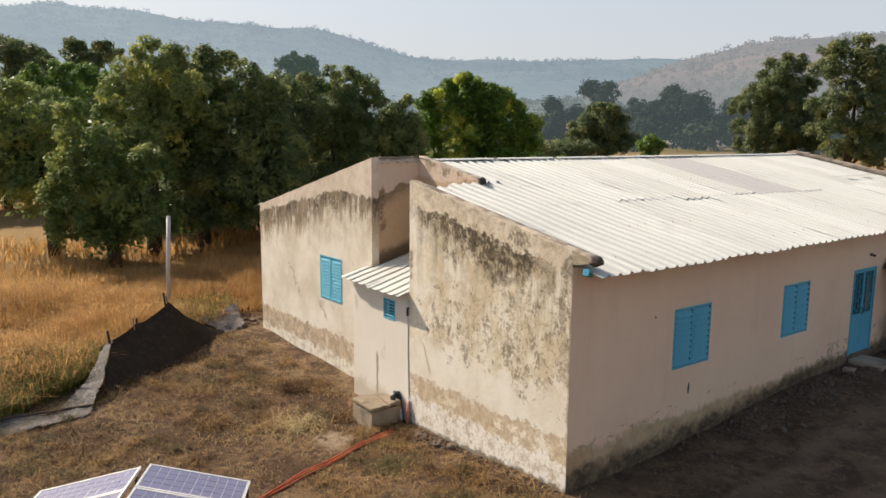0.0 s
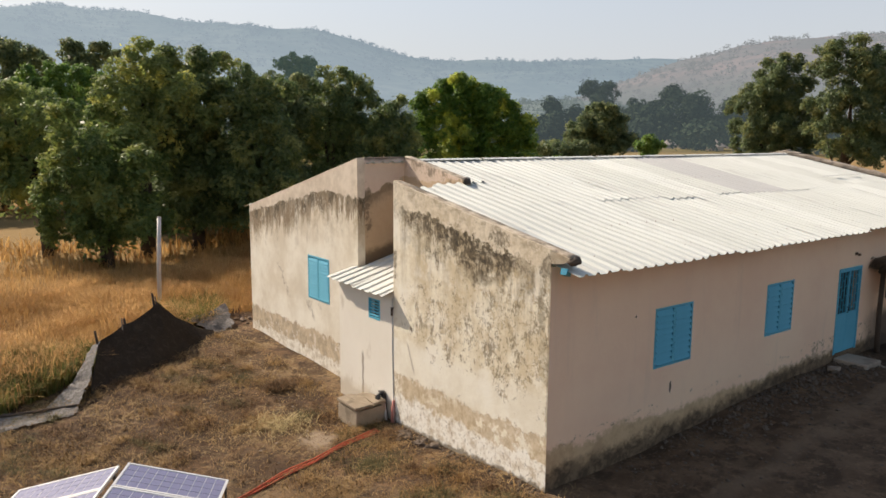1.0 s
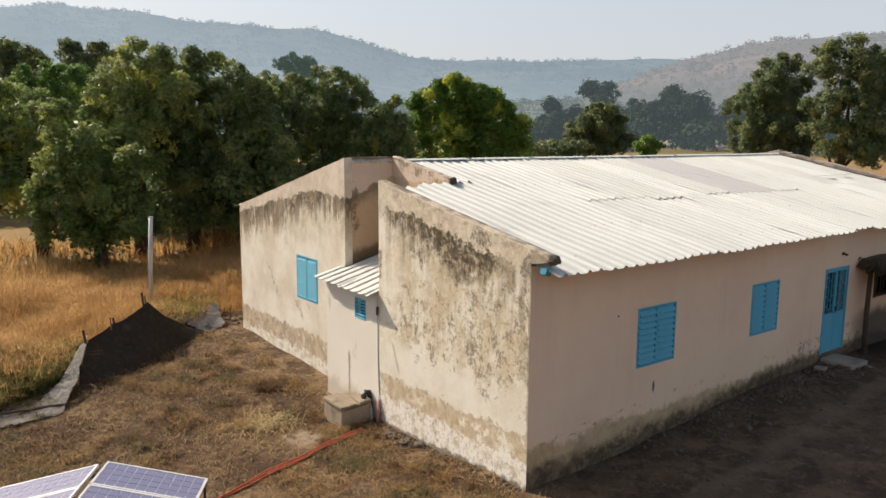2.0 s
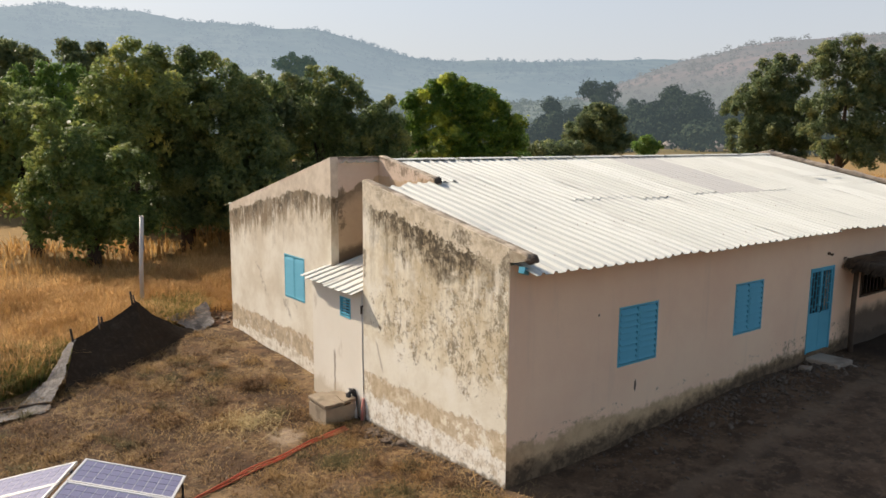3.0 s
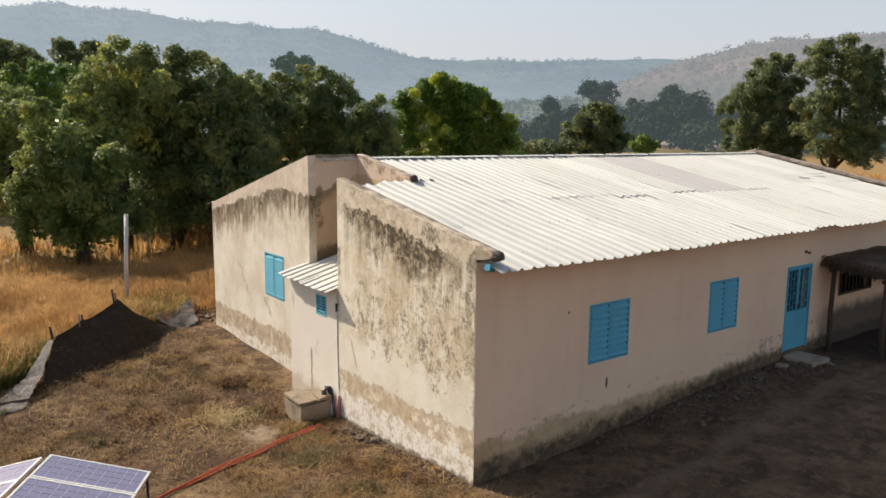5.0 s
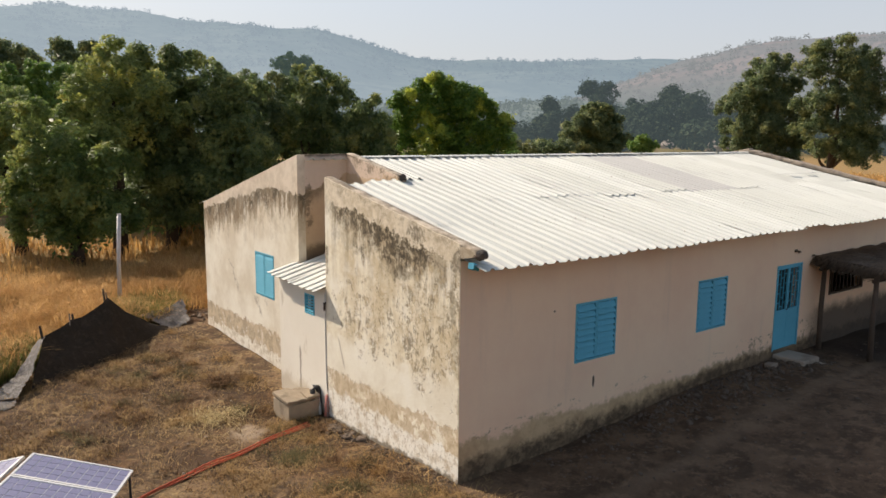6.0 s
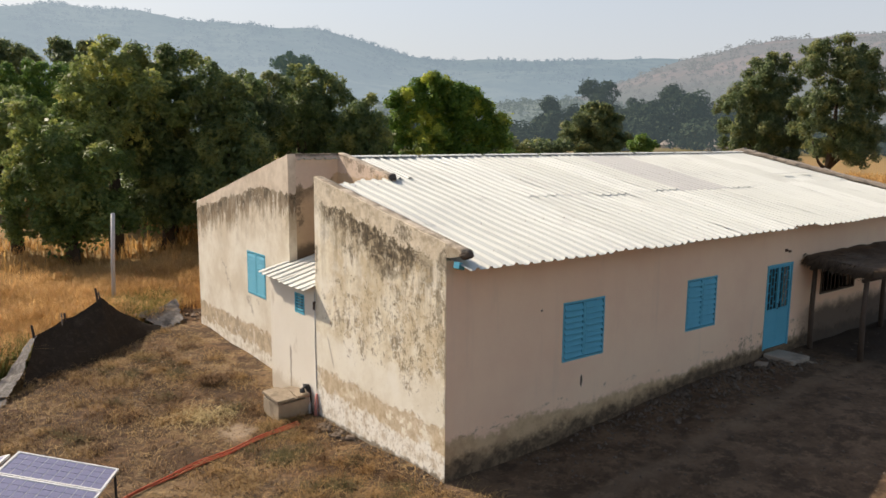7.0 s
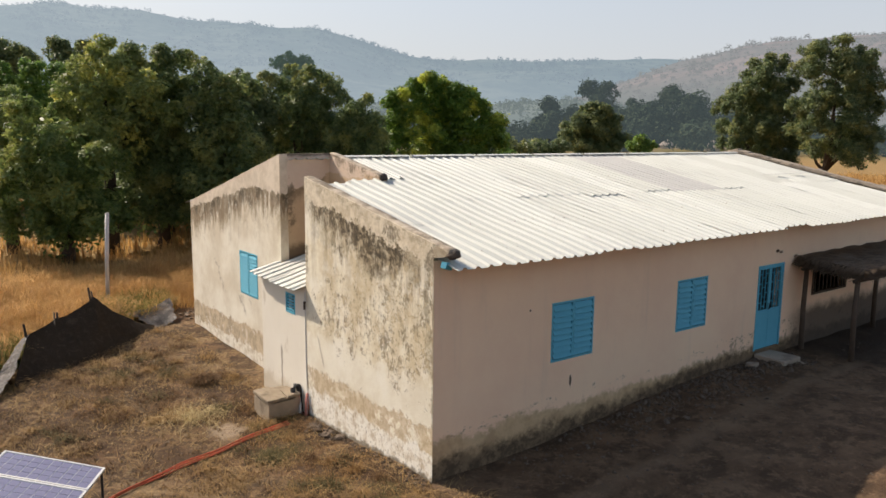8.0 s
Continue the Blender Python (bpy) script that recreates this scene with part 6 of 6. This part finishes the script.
part("stub", Geo().tube([(0.06, -0.02, 0.36), (0.04, -0.14, 0.12), (0.0, -0.24, -0.05)], 0.03, 8), plain("pale_plastic", (0.55, 0.50, 0.44), 0.6), tee, smooth=True)

conduit = thing("conduit", "three orange-red plastic conduits lying on the earth", "cable", (-0.7, 4.05, -0.25))
for k, (gap, ph) in enumerate(((0.0, 0.0), (0.06, 1.4), (0.13, 2.9))):
    pts = []
    for d in np.linspace(0, 4.6, 26):
        x = -0.55 - d
        y = 4.14 - 0.16 * d - 0.055 * d * d + gap * (1 - 0.5 * math.sin(0.7 * d)) + 0.012 * math.sin(2.2 * d + ph) * d
        pts.append((x + 0.7, y - 4.05, float(ground_z(x, y)) + 0.03 + 0.012 * k + 0.25))
    part("strand", Geo().tube(pts, 0.015, 7), M_RED, conduit, smooth=True)


# ---- stones ----
def rock_mesh(seed, mat):
    bm = bmesh.new()
    bmesh.ops.create_icosphere(bm, subdivisions=2, radius=1.0)
    for v in bm.verts:
        q = v.co + Vector((seed * 7, 0, 0))
        v.co *= 0.75 + 0.5 * noise.noise(q * 0.9) + 0.18 * noise.noise(q * 2.6)
        v.co.z *= 0.62
    me = bpy.data.meshes.new("stone")
    bm.to_mesh(me)
    bm.free()
    me.materials.append(mat)
    return me


ROCKS = [rock_mesh(i, M_STONE) for i in range(4)]
DARK_ROCKS = [rock_mesh(i, M_RUBBLE) for i in range(4)]


def stone(x, y, r, rg, label, group, z=None, rocks=ROCKS):
    ob = new("stone", rocks[int(rg.integers(4))])
    z = float(ground_z(x, y)) + r * 0.3 if z is None else z
    ob.matrix_world = pose(x, y, z, *(rg.uniform(-25, 25), rg.uniform(-25, 25), rg.uniform(0, 360))) @ Matrix.Diagonal((r, r * rg.uniform(0.7, 1.1), r, 1))
    return tagged(ob, label, "stone", group)


rg = np.random.default_rng(21)
for i in range(34):
    u = rg.random()
    stone(-0.12 - abs(rg.normal()) * 0.17, 2.75 + 1.15 * u, rg.uniform(0.05, 0.12), rg, "small broken stone heaped at the wall's foot", "rubble at the gable's foot", None, DARK_ROCKS)
for i in range(70):
    x = 4.2 + 5.6 * rg.random() ** 0.7
    stone(x, -0.12 - abs(rg.normal()) * 0.55, rg.uniform(0.03, 0.10), rg, "loose dark brown stone on the shaded earth", "rubble along the long wall", None, DARK_ROCKS)
for i in range(30):
    stone(rg.uniform(-8.5, -0.6), rg.uniform(1.0, 11.0), rg.uniform(0.015, 0.04), rg, "small pale pebble in the yard", "pebbles in the yard")
for i in range(26):
    stone(rg.uniform(1.0, 13.0), rg.uniform(-5.5, -0.8), rg.uniform(0.02, 0.06), rg, "loose dark stone on the bare earth", "stones by the door side", None, DARK_ROCKS)
def gravel(name, xy, r0, r1, seed, label, mat=M_RUBBLE):
    """Many small flat-sided stones, as one object."""
    rq = np.random.default_rng(seed)
    n = len(xy)
    r = r0 + (r1 - r0) * rq.random(n) ** 3
    c = np.stack([xy[:, 0], xy[:, 1], ground_z(xy[:, 0], xy[:, 1]) + r * 0.35], 1)
    octa = np.array([(1, 0, 0), (0, 1, 0), (-1, 0, 0), (0, -1, 0), (0, 0, 0.8), (0, 0, -0.8)], float)
    v = octa[None] * r[:, None, None] * (0.7 + 0.6 * rq.random((n, 6, 1)))
    a = rq.random(n) * 6.28
    ca, sa = np.cos(a)[:, None], np.sin(a)[:, None]
    v = np.stack([v[..., 0] * ca - v[..., 1] * sa, v[..., 0] * sa + v[..., 1] * ca, v[..., 2]], -1) + c[:, None]
    tri = np.array([(0, 1, 4), (1, 2, 4), (2, 3, 4), (3, 0, 4), (1, 0, 5), (2, 1, 5), (3, 2, 5), (0, 3, 5)])
    f = (np.arange(n)[:, None, None] * 6 + tri[None]).reshape(-1, 3)
    tagged(new(name, quick_mesh(name, v.reshape(-1, 3), f, mat)), label, "gravel", kind="stuff")


q = np.stack([1.5 + 9.5 * rg.random(2600), -0.05 - np.abs(rg.normal(size=2600)) * 0.55], 1)
gravel("rubble", q[rg.random(2600) < 0.25 + 0.75 * ease(2.0, 6.0, q[:, 0])], 0.010, 0.05, 5, "dark rubble and crumbled plaster along the wall's foot")
q = np.stack([rg.uniform(0.0, 15.0, 2600), rg.uniform(-7.0, -0.5, 2600)], 1)
gravel("gravel", q, 0.006, 0.03, 6, "fine gravel strewn over the bare earth")
q = np.stack([rg.uniform(-9.0, -0.1, 2200), rg.uniform(-3.0, 12.0, 2200)], 1)
gravel("yard_gravel", q[q[:, 1] < fence_line(q[:, 0])], 0.006, 0.022, 7, "fine crumbs of earth and stone over the yard")
q = np.stack([rg.uniform(-3.4, -0.4, 70), rg.uniform(3.2, 10.5, 70)], 1)
gravel("pale_scraps", q, 0.012, 0.045, 9, "pale scraps of plaster and dry leaf over the yard", M_STEP)
q = np.stack([-0.03 - np.abs(rg.normal(size=700)) * 0.12, 0.0 + 4.3 * rg.random(700)], 1)
gravel("wall_crumbs", q, 0.008, 0.04, 8, "crumbled plaster along the gable's foot")
for i in range(9):
    stone(rg.uniform(0.3, 1.0), rg.uniform(13.3, 14.4), rg.uniform(0.06, 0.14), rg, "dark stone in a heap behind the house corner", "stones behind the corner")
for i, (y, z) in enumerate(STONES_END):
    slope = math.degrees(math.atan(0.207 if y < RIDGE_Y else -0.228))
    m = pose(END_X - 0.12, y, z - 0.03, slope + rg.normal() * 2.0, rg.normal() * 3.0, rg.normal() * 4.0)
    wide, tall = 0.13 + 0.03 * rg.random(), 0.045 + 0.03 * rg.random()
    part("cap_stone", wobbly(Geo().box(-wide, wide, -0.225, 0.225, -0.06, tall, m), 0.03, 3.1 + i), M_CAPSTONE, house, bevel=0.025)


# ---- shade net fence ----
def drape(corners, nu, nv, sag, seed, folds=0.05, jag=0.0):
    """A thin net between four corners (a, b along the top; c, d below them), wavy, with thickness."""
    a, b, c, d = (Vector(p) for p in corners)
    g = Geo()
    for t in (0.0, 0.008):
        for i in range(nu + 1):
            for j in range(nv + 1):
                u, v = i / nu, j / nv
                p = a.lerp(b, u).lerp(c.lerp(d, u), v)
                p.z -= sag * math.sin(math.pi * u) * (1 - v)
                if jag and i in (0, nu):
                    p += (b - a + d - c).normalized() * jag * (0.5 + noise.noise(Vector((v * 13.0, seed, u * 7)))) * (1 if i else -1)
                if jag and j == nv:
                    p += (c - a).normalized() * jag * noise.noise(Vector((u * 13.0, seed, 4.0)))
                q = noise.noise_vector(p * 1.5 + Vector((seed, 0, 0))) * folds + noise.noise_vector(p * 5 + Vector((seed, 3, 0))) * folds * 0.35
                g.v.append(tuple(p + q + Vector((0.7, -0.7, 0.2)) * t))
    n, m = nv + 1, (nu + 1) * (nv + 1)
    for i in range(nu):
        for j in range(nv):
            o = i * n + j
            g.f += [(o, o + n, o + n + 1, o + 1), (m + o + 1, m + o + n + 1, m + o + n, m + o)]
    return g


def fz(x, y, up=0.0):
    return (x, y, float(ground_z(x, y)) + up)


fence = thing("net_fence", "sagging brown shade net fence on crooked wooden posts", "fence")
P1, P2, P3, P4 = (-4.26, 10.85, 0.72), (-3.50, 11.55, 0.86), (-2.45, 12.30, 1.18), (-0.62, 13.05, -0.06)
B1, B2, B3, B4 = fz(-4.85, 9.45), fz(-3.80, 10.15), fz(-2.55, 10.95), fz(-0.74, 12.70)
part("net_panel", drape((P1, P2, B1, B2), 14, 14, 0.05, 1), M_NET_SHADED, fence, smooth=True)
part("net_panel", drape((P2, P3, B2, B3), 14, 14, 0.10, 1), M_NET_SHADED, fence, smooth=True)
part("net_panel", drape((P3, P4, B3, B4), 20, 14, 0.16, 1), M_NET_SHADED, fence, smooth=True)
# pale copy of the net colour where these sheets catch the sun
K1, K2, K3, K4 = (-4.74, 9.78, 0.16), (-5.02, 10.02, 0.06), fz(-5.29, 8.72, 0.03), fz(-5.72, 9.12, 0.04)
part("net_panel", drape((P1, (-4.36, 10.95, 0.62), K1, K2), 10, 18, 0.0, 4, 0.05, 0.05), M_NET_SUNLIT, fence, "sunlit grey net hanging down to the earth", smooth=True)
part("net_panel", drape((K1, K2, K3, K4), 12, 14, 0.0, 4, 0.05, 0.07), M_NET_SUNLIT, fence, smooth=True)
part("net_panel", drape((fz(-5.25, 8.85, 0.05), fz(-6.9, 9.35, 0.07), fz(-5.40, 8.52, 0.03), fz(-7.0, 8.3, 0.03)), 20, 8, 0.0, 5, 0.05, 0.12), M_NET_SUNLIT, fence, smooth=True)
part("net_panel", drape(((-1.15, 13.9, 0.22), (0.16, 14.3, 0.42), fz(-0.62, 13.05, 0.02), fz(-0.05, 13.25, 0.03)), 16, 14, 0.08, 6, 0.13, 0.12), M_NET_SUNLIT, fence, "crumpled sunlit grey net", smooth=True)
for x, y, top, lx, ly in ((-4.26, 10.78, 0.98, -0.08, 0.05), (-3.43, 11.5, 1.02, -0.05, 0.04), (-2.43, 12.3, 1.42, -0.10, 0.06)):
    part("post", Geo().tube([fz(x, y, -0.2), (x, y, 0.3), (x + lx, y + ly, top)], [0.04, 0.035, 0.028], 7), M_POST, fence, smooth=True)
for lo, hi in (((-3.76, 10.3), (-3.52, 11.60, 0.94)), ((-2.55, 11.15), (-2.45, 12.34, 1.24))):
    a, b = Vector(fz(*lo, 0.05)) + Vector((0, 0.1, 0)), Vector(hi) + Vector((0.0, 0.06, 0.06))
    part("lath", Geo().tube([a, a.lerp(b, 0.5) + Vector((0.02, 0.06, 0.03)), b], 0.02, 6), M_POST, fence, smooth=True)
part("ground_rail", Geo().tube([fz(-5.15, 8.85, 0.09), fz(-6.6, 9.1, 0.11), fz(-8.4, 9.35, 0.1)], 0.03, 7), M_DARKWOOD, fence, "fallen pole along the net's edge", smooth=True)

pole = thing("pole", "tall pale grey metal pole standing in dry grass", "pole", (-1.02, 16.9, float(ground_z(-1.02, 16.9))))
part("shaft", Geo().tube([(0, 0, -0.2), (0.05, 0.02, 1.5), (0.14, 0.03, 3.1)], [0.07, 0.068, 0.066], 12), M_STEEL, pole, smooth=True)
part("end_cap", Geo().tube([(0.14, 0.03, 3.1), (0.141, 0.03, 3.13)], 0.069, 12), M_STEEL, pole)


# ---- solar panels ----
def solar_panel(origin, along, across, length, width, label):
    e1, e2 = Vector(along).normalized(), Vector(across).normalized()
    e3 = e1.cross(e2).normalized()
    if e3.z < 0:
        e3 = -e3
    m = Matrix((e1, e2, e3)).transposed().to_4x4()
    m.translation = origin
    t = thing("solar_panel", label, "solar panel", group="solar panels on the stand")
    t.matrix_world = m
    f = Geo().box(0, length, 0, 0.03, -0.035, 0.004).box(0, length, width - 0.03, width, -0.035, 0.004)
    f.box(0, 0.03, 0.03, width - 0.03, -0.035, 0.004).box(length - 0.03, length, 0.03, width - 0.03, -0.035, 0.004)
    part("frame", f, M_FRAME, t, "white aluminium frame")
    part("backing", Geo().box(0.03, length - 0.03, 0.03, width - 0.03, -0.02, -0.008), M_FRAME, t)
    nx, ny = 10, 4
    cx, cy = (length - 0.07) / nx, (width - 0.07) / ny
    me = Geo().box(0.005, cx - 0.005, 0.005, cy - 0.005, -0.008, -0.004).mesh("cell")
    for i in range(nx):
        for j in range(ny):
            piece("cell", me, M_CELL, t, pose(0.035 + i * cx, 0.035 + j * cy, 0))
    return t


DOWN_R, DOWN_L, ROW = (1.16, -0.73, -0.31), (-1.16, 0.73, -0.31), (-0.533, -0.846, 0.0)
RIDGE_R, RIDGE_L = Vector((-5.784, 2.449, 1.118)), Vector((-5.886, 2.52, 1.075))
for i in range(2):
    o = Vector(ROW) * 0.70 * i
    solar_panel(RIDGE_R + o, DOWN_R, ROW, 1.40, 0.68, "blue solar panel with a white frame, tilted on a stand")
    solar_panel(RIDGE_L + o, DOWN_L, ROW, 1.40, 0.68, "blue solar panel with a white frame, tilted on a stand")
stand = thing("panel_stand", "black steel stand under the solar panels", "stand", (-5.9, 2.0, float(ground_z(-5.9, 2.0))))
for o, dn in ((RIDGE_R, Vector(DOWN_R).normalized()), (RIDGE_L, Vector(DOWN_L).normalized())):
    for s in (0.06, 1.30):
        a = o + dn * 0.06 + Vector(ROW) * s + Vector((0, 0, -0.06))
        b = o + dn * 1.36 + Vector(ROW) * s + Vector((0, 0, -0.06))
        part("rail", Geo().tube([a - stand.location, b - stand.location], 0.018, 6), M_BLACK, stand)
        for q in (a, b):
            foot = Vector((q.x, q.y, float(ground_z(q.x, q.y)) - 0.05))
            part("leg", Geo().tube([foot - stand.location, q - stand.location], 0.018, 6), M_BLACK, stand)


# ---- loose straw and dry tufts ----
def tuft(name, x, y, n, spread, height, lean, mat, seed, label):
    rg = np.random.default_rng(seed)
    p = rg.normal(size=(n, 2)) * spread + (x, y)
    blades(name, p, ground_z(p[:, 0], p[:, 1]), height + 0 * p[:, 0], 0.006 + 0 * p[:, 0], lean + rg.random(n), mat, rg, label)


tuft("straw_heap", -1.98, 5.6, 300, 0.30, 0.18, 1.6, M_PALE, 3, "pale yellow straw lying in a loose heap")
tuft("dry_tuft", -1.13, 7.64, 700, 0.13, 0.20, 0.5, M_STUBBLE, 4, "small dark brown dry tuft in the yard")
tuft("green_tuft", -1.54, 2.83, 500, 0.17, 0.12, 0.7, M_DULLGREEN, 8, "low dull green weed tuft in the yard")
tuft("dry_tuft", -2.9, 8.9, 300, 0.2, 0.14, 0.8, M_STRAW, 5, "small brown dry tuft in the yard")
tuft("dry_tuft", -1.6, 2.6, 300, 0.3, 0.10, 0.9, M_STRAW, 6, "small brown dry tuft in the yard")
tuft("dry_tuft", -2.6, 2.2, 400, 0.3, 0.12, 0.9, M_STRAW, 7, "small brown dry tuft in the yard")

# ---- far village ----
# mud and thatch glow a little: haze painted on the far huts
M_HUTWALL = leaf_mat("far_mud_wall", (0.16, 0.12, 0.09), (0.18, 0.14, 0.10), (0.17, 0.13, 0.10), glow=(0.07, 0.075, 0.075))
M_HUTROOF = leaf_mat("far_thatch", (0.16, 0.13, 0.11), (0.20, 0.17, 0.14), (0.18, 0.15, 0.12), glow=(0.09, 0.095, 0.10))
for x, y, r in ((321.7, 231.0, 4.0), (295.7, 187.3, 4.6), (331.0, 229.0, 3.4), (352.0, 214.0, 3.6)):
    hut = thing("hut", "far round mud hut with a conical thatch roof", "hut", (x, y, -0.3), "far village huts")
    part("wall", Geo().tube([(0, 0, -0.3), (0, 0, 2.2)], r * 0.8, 14), M_HUTWALL, hut)
    part("roof", Geo().tube([(0, 0, 1.8), (0, 0, 3.4), (0, 0, 5.0)], [r * 1.08, r * 0.58, 0.08], 16), M_HUTROOF, hut)
